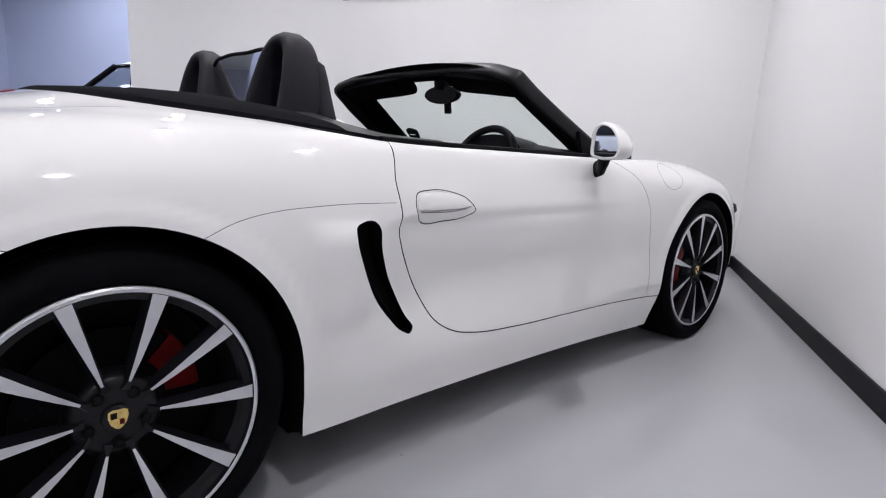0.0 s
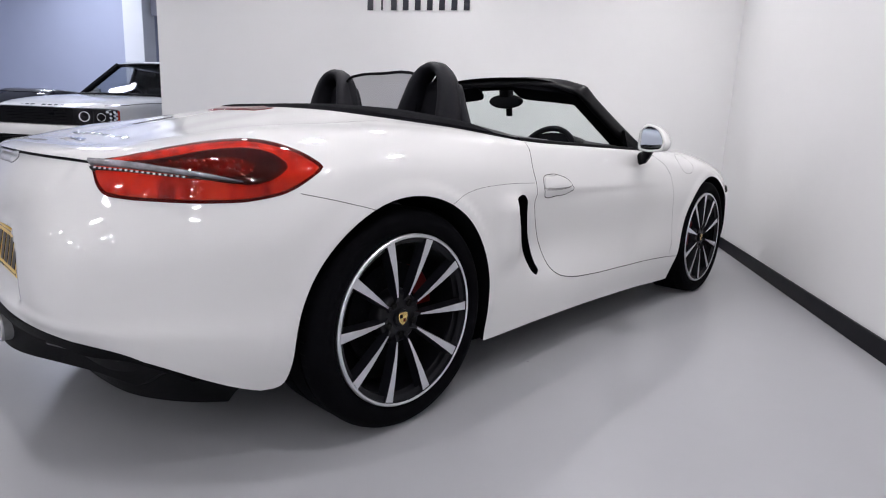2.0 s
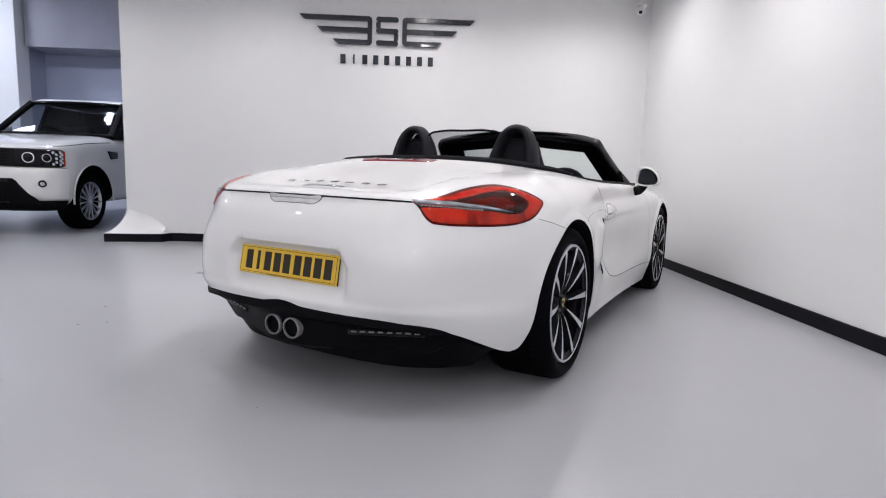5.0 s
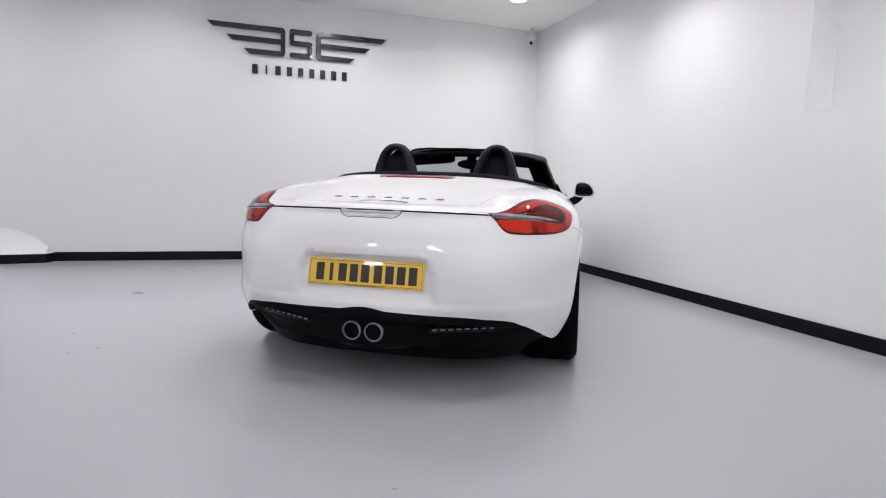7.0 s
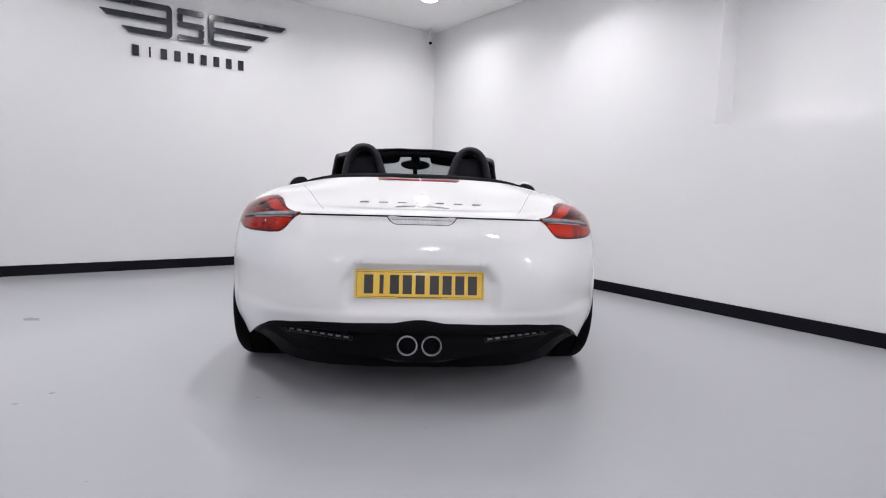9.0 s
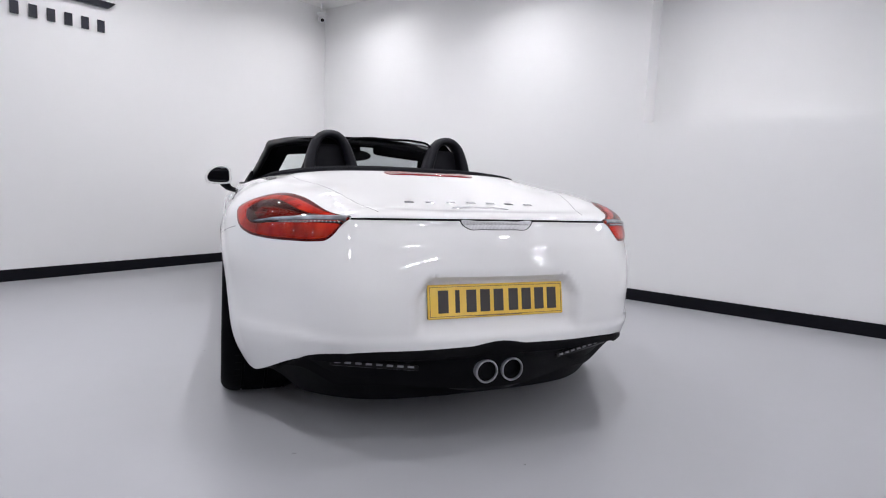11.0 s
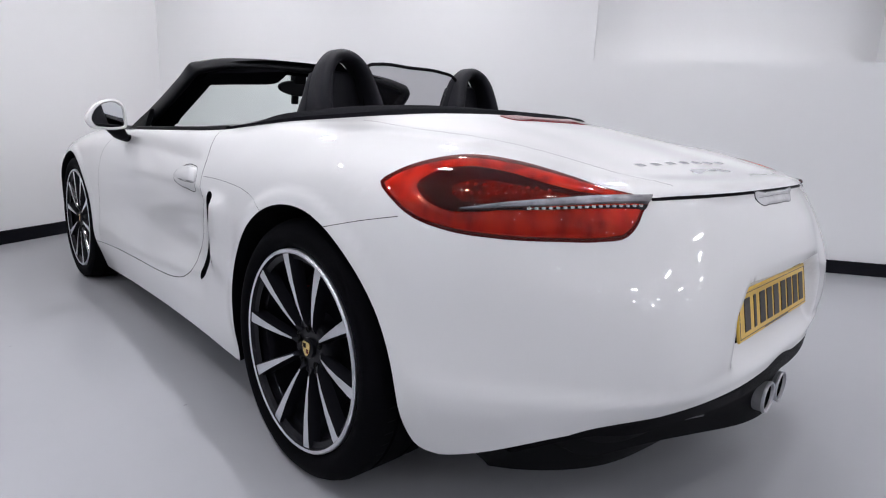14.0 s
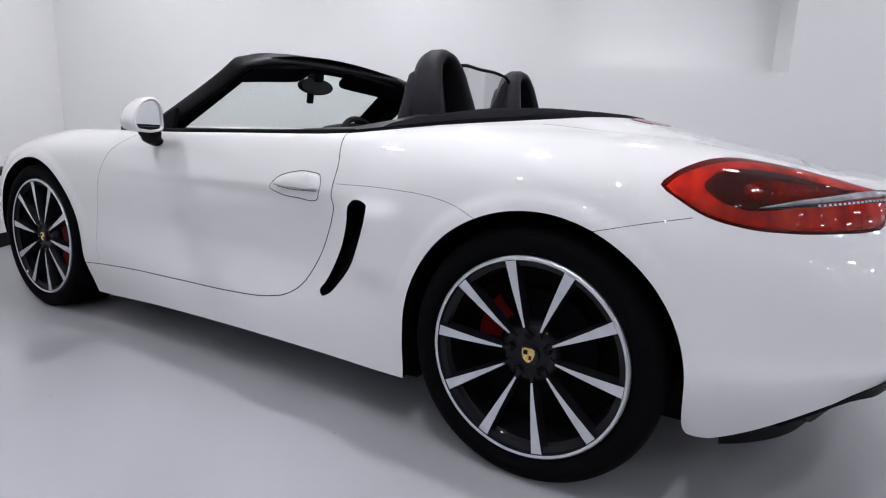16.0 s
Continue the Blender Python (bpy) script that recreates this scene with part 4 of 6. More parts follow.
def build_wheel(name, tyre_r, width, turn, dish):
    """Wheel at the origin, its face towards +x."""
    rim = bmesh.new()
    add_spin(rim, [(0.238, -0.004), (0.252, 0.002), (0.2555, 0.012), (0.262, 0.014), (0.266, 0.010), (0.266, -0.012), (0.252, -0.02), (0.238, -0.03), (0.232, -0.06), (0.228, -width + 0.03), (0.252, -width + 0.01)], 96)
    bmesh.ops.recalc_face_normals(rim, faces=rim.faces[:])
    for f in rim.faces:
        r = math.hypot(f.calc_center_median().y, f.calc_center_median().z)
        f.material_index = 0 if r > 0.2562 and f.calc_center_median().x > -0.002 else 1
    wheel = part(name, rim, [SILVER, GUNMETAL], car, "ten-spoke alloy wheel with machined face and dark pockets", angle=30)
    tyre = part("tyre", spin([(0.255, -0.016), (0.266, -0.002), (0.272, 0.008), (0.286, 0.016), (0.300, 0.019), (0.316, 0.014), (0.330, 0.002), (tyre_r - 0.005, -0.012), (tyre_r, -0.028),
                              (tyre_r, -0.055), (tyre_r - 0.006, -0.057), (tyre_r - 0.006, -0.065), (tyre_r, -0.067), (tyre_r + 0.001, -width / 2 - 0.01), (tyre_r - 0.006, -width / 2 - 0.012), (tyre_r - 0.006, -width / 2 - 0.02),
                              (tyre_r + 0.001, -width / 2 - 0.022), (tyre_r, -width + 0.045), (tyre_r - 0.006, -width + 0.043), (tyre_r - 0.006, -width + 0.035), (tyre_r, -width + 0.033), (tyre_r - 0.012, -width), (0.29, -width - 0.01), (0.255, -width + 0.01)], 96), RUBBER, wheel)
    # sipes across the shoulder
    sipes = bmesh.new()
    for k in range(60):
        a = 2 * math.pi * k / 60
        m = pose(0, 0, 0, math.degrees(a), 0, 0)
        add_box(sipes, (-0.054, -0.0018, tyre_r - 0.004), (-0.030, 0.0018, tyre_r + 0.0001), m @ pose(0, 0, 0, 0, 0, 0))
    sp = tagged(part("tread_sipes", sipes, GROOVE, wheel, smooth=False), kind="stuff")
    # spokes
    spoke = bmesh.new()
    secs = []
    for r, hw, x, dep in ((0.055, 0.008, -0.007 - dish, 0.020), (0.074, 0.0026, 0.002 - dish, 0.026), (0.12, 0.0056, 0.005 - 0.62 * dish, 0.032), (0.18, 0.0095, 0.007 - 0.24 * dish, 0.034), (0.235, 0.0132, 0.008, 0.034), (0.2535, 0.0146, 0.009, 0.03)):
        secs.append([spoke.verts.new(v) for v in ((x - dep, -hw - 0.006, r), (x - 0.004, -hw - 0.0015, r), (x, -hw, r), (x, hw, r), (x - 0.004, hw + 0.0015, r), (x - dep, hw + 0.006, r))])
    for a, b in zip(secs, secs[1:]):
        for j in range(5):
            f = spoke.faces.new((a[j], a[j + 1], b[j + 1], b[j]))
            f.material_index = 0 if j == 2 and a is not secs[0] else 1
        f = spoke.faces.new((a[5], a[0], b[0], b[5]))
        f.material_index = 1
    bmesh.ops.recalc_face_normals(spoke, faces=spoke.faces[:])
    sm = mesh_of("spoke", spoke, [SILVER, GUNMETAL], True, 25)
    for k in range(10):
        ob = new("spoke", sm)
        ob.parent = wheel
        ob.rotation_euler = (radians(turn + 36 * k), 0, 0)
    hub = part("hub", spin([(0.026, -0.004), (0.028, -0.012), (0.050, -0.013), (0.066, -0.010), (0.078, -0.016), (0.088, -0.035), (0.088, -0.07)], 60), GUNMETAL, wheel)
    part("hub_cap", spin([(0.0005, 0.0), (0.018, -0.0005), (0.0265, -0.003), (0.028, -0.010)], 36), GUNMETAL, wheel)
    shield = [(-.017, .016), (-.009, .0195), (0, .0185), (.009, .0195), (.017, .016), (.018, .004), (.013, -.011), (.006, -.018), (0, -.0215), (-.006, -.018), (-.013, -.011), (-.018, .004)]
    crest = part("crest", prism(shield, 0.0022, Matrix(((0, 0, 1, -0.001), (1, 0, 0, 0), (0, 1, 0, 0), (0, 0, 0, 1)))), GOLD, wheel, smooth=False)
    for lo, hi in (((-.013, .001), (-.002, .013)), ((.002, -.012), (.010, -.001))):
        part("crest_field", box((0.0013, lo[0], lo[1]), (0.0019, hi[0], hi[1])), REDCAL if lo[0] > 0 else GROOVE, wheel, smooth=False)
    bore, bolt = spin([(0.0005, -0.0105), (0.0105, -0.0095), (0.0125, -0.0065)], 16), spin([(0.0005, -0.001), (0.0065, -0.001), (0.0072, -0.004), (0.0072, -0.012)], 6)
    bm1, bm2 = mesh_of("bolt_hole", bore, GROOVE), mesh_of("wheel_bolt", bolt, GROOVE, False)
    for k in range(5):
        a = radians(turn + 18 + 72 * k)
        for me, dx in ((bm1, -0.001), (bm2, -0.006)):
            ob = new(me.name, me)
            ob.parent = wheel
            ob.location = (dx, 0.053 * math.sin(a), 0.053 * math.cos(a))
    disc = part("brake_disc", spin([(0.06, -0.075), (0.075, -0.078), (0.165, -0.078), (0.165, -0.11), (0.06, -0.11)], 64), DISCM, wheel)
    holes = bmesh.new()
    for k in range(48):
        a, r = 2 * math.pi * k / 48, 0.095 + 0.022 * (k % 3)
        add_spin(holes, [(0.0004, 0), (0.0035, 0)], 8, Matrix.Translation((-0.0772, r * math.cos(a), r * math.sin(a))))
    tagged(part("disc_holes", holes, GROOVE, wheel, smooth=False), kind="stuff")
    # black disc in the rim's depth, standing in for the shade there
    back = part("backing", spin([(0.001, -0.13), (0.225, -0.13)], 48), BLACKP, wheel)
    for ob in wheel.children:
        if ob.name.split(".")[0] in ("hub_cap", "crest", "crest_field", "hub", "bolt_hole", "wheel_bolt"):
            ob.location.x -= dish
    return wheel


for name, y, z, tr, wd, x, ahead in (("rear_wheel", REAR_AXLE, HUB_R, 0.343, 0.265, 0.866, 1), ("front_wheel", FRONT_AXLE, HUB_F, 0.335, 0.235, 0.862, -1)):
    for side in (1, -1):
        turn = {("rear_wheel", 1): 18, ("rear_wheel", -1): -23.5, ("front_wheel", 1): 2, ("front_wheel", -1): 10}[name, side]
        w = build_wheel(name, tr, wd, turn, 0.021 if ahead > 0 else -0.002)
        w.matrix_world = pose(side * (x + (0.012 if ahead > 0 else -0.006)), y, z - (0.008 if ahead > 0 else -0.003), 0, -1.2, 0 if side > 0 else 180) @ Matrix.Diagonal((1, 0.988, 0.988, 1) if ahead > 0 else (1, 1.022, 1.022, 1))
        arc = bmesh.new()
        out, grow, sweep = (0.0, -0.012, 46) if ahead > 0 else (0.026, 0.020, 84)
        add_spin(arc, [(0.112 + grow, -0.058 + out), (0.168 + grow, -0.056 + out), (0.178 + grow, -0.062 + out), (0.180 + grow, -0.125), (0.112 + grow, -0.125)], 14, closed=True, arc=radians(sweep))
        bmesh.ops.recalc_face_normals(arc, faces=arc.faces[:])
        bmesh.ops.holes_fill(arc, edges=[e for e in arc.edges if e.is_boundary])
        cal = part("brake_caliper", arc, REDCAL, car, "red brake caliper behind the spokes")
        base = 2 if ahead > 0 else 138
        cal.matrix_world = (pose(side * x, y, z) @ Matrix.Diagonal((side, 1, 1, 1))) @ pose(0, 0, 0, base, 0, 0)
    # inner arch liners follow from the body cut

# ---- cockpit ----
# folded-roof cover between the rear lid and the seats
edge = [tuple(p) for p in RIM[:8]]
rear_line = curve_points([(x, y, z) for x, y, z in edge[::-1]] + [(-x, y, z) for x, y, z in edge[1:]], 81)
bm = bmesh.new()
rows = []
for k, f in enumerate((0, 0.04, 0.12, 0.3, 0.5, 0.75, 1.0)):
    row = []
    for j, p in enumerate(rear_line):
        x = p[0]
        front = 0.70 - 0.02 * (x / .77) ** 2
        y = p[1] * (1 - f) + front * f + (0.004 if k == 0 else 0)
        rise = 0.024 * math.sin(math.pi * min(f * 1.1, 1)) * step(0.766 - abs(x), 0.0, 0.12) + (0.010 if 0 < k else -0.004)
        if f > 0.75:
            rise -= 0.05 * (f - 0.75)
        row.append(bm.verts.new((x * (1 - 0.012), y, p[2] * (1 - f) + (0.945 - 0.10 * (abs(x) / .77) ** 3) * f + rise)))
    rows.append(row)
for a, b in zip(rows, rows[1:]):
    for j in range(len(a) - 1):
        bm.faces.new((a[j], a[j + 1], b[j + 1], b[j]))
low = [bm.verts.new((v.co.x, v.co.y, 0.60)) for v in rows[-1]]
for j in range(len(low) - 1):
    bm.faces.new((rows[-1][j], rows[-1][j + 1], low[j + 1], low[j]))
bmesh.ops.recalc_face_normals(bm, faces=bm.faces[:])
part("soft_top_cover", bm, CLOTH, car, "folded black fabric roof under its cover")

# roll hoops with their dark infill
for s in (-1, 1):
    outer = [(.480, .915), (.474, .99), (.458, 1.065), (.430, 1.13), (.388, 1.167), (.340, 1.177), (.292, 1.166), (.250, 1.128), (.220, 1.06), (.196, .985), (.182, .915)]
    path = curve_points(outer, 44)
    bm = bmesh.new()
    rings = []
    for i, (x, z) in enumerate(path):
        a, b = path[max(i - 1, 0)], path[min(i + 1, len(path) - 1)]
        t = np.array([b[0] - a[0], b[1] - a[1]])
        t /= np.linalg.norm(t)
        n = np.array([t[1], -t[0]])
        if n @ (np.array([x, z]) - (.33, .95)) > 0:
            n = -n
        h = (z - .915) / .257
        y0, y1 = .515 + .055 * h, .672 - .010 * h
        w = 0.052 - 0.010 * h
        sec = []
        for inn, yy in ((0.010, y0), (0.0, y0 + 0.02), (0.0, y1 - 0.035), (0.012, y1 - 0.008), (0.03, y1), (w, y1 - 0.012), (w, y0 + 0.012), (w - 0.012, y0 - 0.002), (0.022, y0 - 0.004)):
            sec.append(bm.verts.new((s * (x + n[0] * inn), yy, z + n[1] * inn)))
        rings.append(sec)
    for a, b in zip(rings, rings[1:]):
        for j in range(9):
            bm.faces.new((a[j], a[(j + 1) % 9], b[(j + 1) % 9], b[j]))
    bmesh.ops.recalc_face_normals(bm, faces=bm.faces[:])
    hoop = part("roll_hoop", bm, LEATHER, car, "black padded roll hoop behind the seat", angle=50)
    fill = [(x, z) for x, z in curve_points([(.445, .92), (.432, 1.0), (.405, 1.09), (.340, 1.14), (.275, 1.09), (.242, 1.0), (.222, .92)], 24)]
    part("infill", prism([(s * x, z) for x, z in fill], 0.006, Matrix(((1, 0, 0, 0), (0, 0, 1, .655), (0, 1, 0, 0), (0, 0, 0, 1)))), CLOTH, hoop, smooth=False)

# wind deflector between the hoops
top = curve_points([(-.255, .60, 1.105), (-.225, .605, 1.132), (-.17, .612, 1.143), (0, .625, 1.147), (.17, .612, 1.143), (.225, .605, 1.132), (.255, .60, 1.105)], 40)
deflector = part("wind_deflector", tube(top, 0.0065, 8), BLACKP, car, "dark mesh wind deflector in a black frame")
bm = bmesh.new()
up = [bm.verts.new(p) for p in top]
dn = [bm.verts.new((p[0], p[1] - 0.004, 0.955)) for p in top]
for j in range(len(up) - 1):
    bm.faces.new((up[j], up[j + 1], dn[j + 1], dn[j]))
part("mesh_panel", bm, NETM, deflector)

# seats


def seat_section(w, y, z, thick, lean):
    pts = []
    for k in range(20):
        a = 2 * math.pi * k / 20
        c, s_ = math.cos(a), math.sin(a)
        pts.append((w * abs(c) ** 0.5 * (1 if c > 0 else -1), y + thick * abs(s_) ** 0.6 * (1 if s_ > 0 else -1), z))
    return pts


def loft_sections(secs):
    bm = bmesh.new()
    rows = [[bm.verts.new(p) for p in s] for s in secs]
    for a, b in zip(rows, rows[1:]):
        n = len(a)
        for j in range(n):
            bm.faces.new((a[j], a[(j + 1) % n], b[(j + 1) % n], b[j]))
    bm.faces.new(rows[0][::-1])
    bm.faces.new(rows[-1])
    bmesh.ops.recalc_face_normals(bm, faces=bm.faces[:])
    return bm


for s in (-1, 1):
    rows = [(.20, .80, .46, .05), (.22, .76, .55, .06), (.21, .715, .70, .055), (.185, .675, .84, .045), (.155, .664, .93, .038), (.128, .662, 1.00, .034), (.115, .660, 1.05, .030), (.102, .658, 1.085, .026), (.07, .657, 1.102, .014)]
    seat = part("seat", loft_sections([[(x + s * .345, y, z) for x, y, z in seat_section(w, y0, z0, t, 0)] for w, y0, z0, t in rows]), LEATHER, car, "black leather sports seat with built-in headrest", angle=60)
    part("seat_cushion", box((s * .345 - .23, .98, .44), (s * .345 + .23, 1.45, .56), 0.05, 3), LEATHER, seat)

# windscreen frame, header, glass
HEAD = [(.740, 1.795, .842), (.685, 1.595, .963), (.643, 1.437, 1.062), (.607, 1.347, 1.132), (.52, 1.355, 1.160), (.30, 1.405, 1.190), (0, 1.430, 1.200)]
path = curve_points(HEAD + [(-x, y, z) for x, y, z in HEAD[-2::-1]], 90)
bm = bmesh.new()
rings = []
for i, p in enumerate(path):
    a, b = path[max(i - 1, 0)], path[min(i + 1, len(path) - 1)]
    d = Vector(b - a).normalized()
    out = (Vector(p) - Vector((0, 1.75, .80)))
    out = (out - d * out.dot(d)).normalized()
    across = d.cross(out)
    wide = 0.052
    thick = 0.017
    sec = []
    for k in range(14):
        q = 2 * math.pi * k / 14
        c, s_ = math.cos(q), math.sin(q)
        sec.append(bm.verts.new(Vector(p) - out * (thick + 0.004) + across * wide * 0.62 * abs(c) ** 0.6 * (1 if c > 0 else -1) + out * thick * abs(s_) ** 0.7 * (1 if s_ > 0 else -1)))
    rings.append(sec)
for a, b in zip(rings, rings[1:]):
    for j in range(14):
        bm.faces.new((a[j], a[(j + 1) % 14], b[(j + 1) % 14], b[j]))
bmesh.ops.recalc_face_normals(bm, faces=bm.faces[:])
screen = part("windscreen_frame", bm, FRAMEM, car, "black windscreen surround with swept pillars", angle=60)


def screen_point(u, v, off=0.0):
    """Place on the windscreen: u from -1 to 1 across, v from 0 at the foot to 1 at the header."""
    tx, ty, tz = .604 * u, 1.430 - .085 * u * u, 1.200 - .066 * u * u
    bx, by, bz = .744 * u, 1.88 - .09 * u * u, .880 - .018 * u * u
    return Vector((bx + (tx - bx) * v, by + (ty - by) * v, bz + (tz - bz) * v + 0.012 * math.sin(math.pi * v) + off))


def screen_patch(us, vs, off, bm=None):
    bm = bm or bmesh.new()
    g = [[bm.verts.new(screen_point(u, v, off)) for u in us] for v in vs]
    for a, b in zip(g, g[1:]):
        for j in range(len(a) - 1):
            bm.faces.new((a[j], a[j + 1], b[j + 1], b[j]))
    return bm


part("windscreen", screen_patch(np.linspace(-.98, .98, 25), np.linspace(0.02, 0.97, 13), 0.0), SCREEN, screen, "clear faintly green windscreen glass")
# inner pillar trims and header lining
for s in (-1, 1):
    bm = bmesh.new()
    g = []
    for z in np.linspace(.846, 1.105, 14):
        q = (z - .86) / .27
        inner, outer = Vector((.550 - .102 * q, 1.797 - .405 * q, z)), Vector((.716 - .115 * q, 1.784 - .425 * q, z))
        g.append([bm.verts.new((s * p.x, p.y + b, p.z + 0.5 * b)) for p, b in ((inner.lerp(outer, f), b) for f, b in ((0.02, .02), (0, .006), (.25, 0), (.6, 0), (1, .004)))])
    for a, b in zip(g, g[1:]):
        for j in range(4):
            bm.faces.new((a[j], a[j + 1], b[j + 1], b[j]))
    bmesh.ops.solidify(bm, geom=bm.faces[:], thickness=0.012)
    bmesh.ops.recalc_face_normals(bm, faces=bm.faces[:])
    part("pillar_trim", bm, BLACKP, screen)
for s in (-1, 1):
    bm = bmesh.new()
    corners = [(.703, 1.622, .948), (.722, 1.612, .905), (.741, 1.610, .850), (.752, 1.70, .848), (.756, 1.80, .846), (.728, 1.705, .902)]
    a = [bm.verts.new((s * x, y, z)) for x, y, z in corners]
    b = [bm.verts.new((s * (x - .022), y + .004, z - .004)) for x, y, z in corners]
    bm.faces.new(a)
    bm.faces.new(b[::-1])
    for j in range(6):
        k = (j + 1) % 6
        bm.faces.new((a[j], a[k], b[k], b[j]))
    bmesh.ops.recalc_face_normals(bm, faces=bm.faces[:])
    part("corner_panel", bm, BLACKP, screen, smooth=False)
bm = bmesh.new()
us = np.linspace(-.97, .97, 31)
grid = [[bm.verts.new(screen_point(u, v if v <= 1 else 1 + (v - 1) * (1 - abs(u) ** 5), -0.014)) for u in us] for v in (0.86, 0.89, 0.93, 0.99, 1.07)]
for a, b in zip(grid, grid[1:]):
    for j in range(len(a) - 1):
        bm.faces.new((a[j], a[j + 1], b[j + 1], b[j]))
bmesh.ops.solidify(bm, geom=bm.faces[:], thickness=0.03)
bmesh.ops.recalc_face_normals(bm, faces=bm.faces[:])
part("header_lining", bm, BLACKP, screen)
for s in (-1, 1):
    o = [(.19, .12), (.20, -.02), (.215, -.07), (.27, -.095), (.36, -.105), (.60, -.106), (.78, -.098), (.87, -.07), (.90, .12)]
    bm = bmesh.new()
    pts = curve_points(o, 30)
    a = [bm.verts.new(screen_point(s * u, 0.90 + v, -0.030)) for u, v in pts]
    b = [bm.verts.new(screen_point(s * u, 0.90 + v, -0.046)) for u, v in pts]
    bm.faces.new(a)
    bm.faces.new(b[::-1])
    for j in range(len(a)):
        k = (j + 1) % len(a)
        bm.faces.new((a[j], a[k], b[k], b[j]))
    bmesh.ops.recalc_face_normals(bm, faces=bm.faces[:])
    part("sun_visor", bm, CLOTH, screen)

# latches and slots in the lining under the header
for s in (-1, 1):
    for u0, u1, v0, v1, mat in ((.30, .318, .93, 1.0, GUNMETAL2), (.60, .618, .94, 1.0, GUNMETAL2), (.36, .56, .965, .985, GLOSSB), (.68, .76, .93, .98, GLOSSB)):
        bm = screen_patch([s * u0, s * u1], [v0, v1], -0.047)
        bmesh.ops.solidify(bm, geom=bm.faces[:], thickness=0.006)
        bmesh.ops.recalc_face_normals(bm, faces=bm.faces[:])
        part("latch" if mat is GUNMETAL2 else "latch_slot", bm, mat, screen, smooth=False)

# inside mirror on its stem
rm = part("inside_mirror", loft_sections([[(0.118 * k[0] * math.cos(2 * math.pi * j / 24), k[1], 0.040 * k[0] * math.sin(2 * math.pi * j / 24)) for j in range(24)] for k in ((0.93, -.012), (1.0, -.004), (0.97, .012), (0.7, .030), (0.2, .038))]), BLACKP, screen, "black inside mirror below the header")
rm.matrix_world = pose(.004, 1.535, 1.088, 8, 0, 0)
# gloss black face: the reflection of the dark cabin is put into its colour
part("mirror_face", loft_sections([[(0.108 * math.cos(2 * math.pi * j / 24), y, 0.034 * math.sin(2 * math.pi * j / 24)) for j in range(24)] for y in (-.0125, -.0135)]), GLOSSB, rm)
part("mirror_stem", box((-.035, -.02, .02), (.035, .035, .10), 0.012, 2), BLACKP, rm)
part("sensor_box", box((-.018, .022, -.085), (.018, .042, -.018), 0.004, 1), BLACKP, rm)

# dashboard, steering wheel
dash = part("dashboard", loft_sections([[(x, y, z) for y, z in ((1.50, .55), (1.47, .70), (1.50, .80), (1.56, .835 + .03 * h), (1.68, .858 + .04 * h), (1.80, .872 + .01 * h), (1.95, .865), (1.97, .55))] for x, h in ((-.745, -.6), (-.60, -.2), (-.3, -.1), (-.1, 0), (.1, .0), (.18, .6), (.33, 1.1), (.48, .6), (.60, -.2), (.745, -.6))]), LEATHER, car, "black leather-grained dashboard", angle=50)
wheel_m = pose(.33, 1.485, .792, -24, 0, 0)
sw = part("steering_wheel", tube([wheel_m @ Vector((.168 * math.cos(a), 0, .168 * math.sin(a))) for a in np.linspace(0, 2 * math.pi, 40, endpoint=False)], 0.0155, 10, True), LEATHER, car, "black leather three-spoke steering wheel")
bm = bmesh.new()
for a in (0, math.pi, -math.pi / 2):
    add_tube(bm, [wheel_m @ Vector((r * math.cos(a), 0.01, r * math.sin(a))) for r in (0.03, 0.1, 0.164)], [0.022, 0.015, 0.012], 8)
add_spin(bm, [(0.0005, -0.02), (0.05, -0.015), (0.062, 0.01), (0.05, 0.04)], 24, wheel_m @ pose(0, 0, 0, 0, 0, 90))
bmesh.ops.recalc_face_normals(bm, faces=bm.faces[:])
part("wheel_spokes", bm, BLACKP, sw)
part("instrument_hood", loft_sections([[(.335 + .15 * math.cos(t) * f, y, .86 + .062 * math.sin(t) * f) for t in np.linspace(0, math.pi, 16)] for y, f in ((1.545, 1.0), (1.60, 1.02), (1.72, .8))]), LEATHER, dash)

# small black ticket holder stuck inside the windscreen's corner
HOLDER = pose(-0.545, 1.822, 0.915, 125, 0, 15)
o = [(-.036, .030), (-.026, .036), (.012, .034), (.034, .026), (.040, .000), (.036, -.030), (.014, -.040), (-.012, -.034), (-.030, .002)]
bm = loft_sections([[HOLDER @ Vector((a * k, b * k, h)) for a, b in curve_points(o, 36, True)] for k, h in ((.9, .0), (1.0, .003), (1.0, .010), (.92, .014))])
holder = part("ticket_holder", bm, BLACKP, screen, "small black ticket holder in the windscreen's corner")
part("paper_edge", tube([HOLDER @ Vector(p) for p in ((-.014, .004, .0145), (.004, .000, .0150), (.022, .004, .0145))], 0.0022, 6), TRIM, holder)

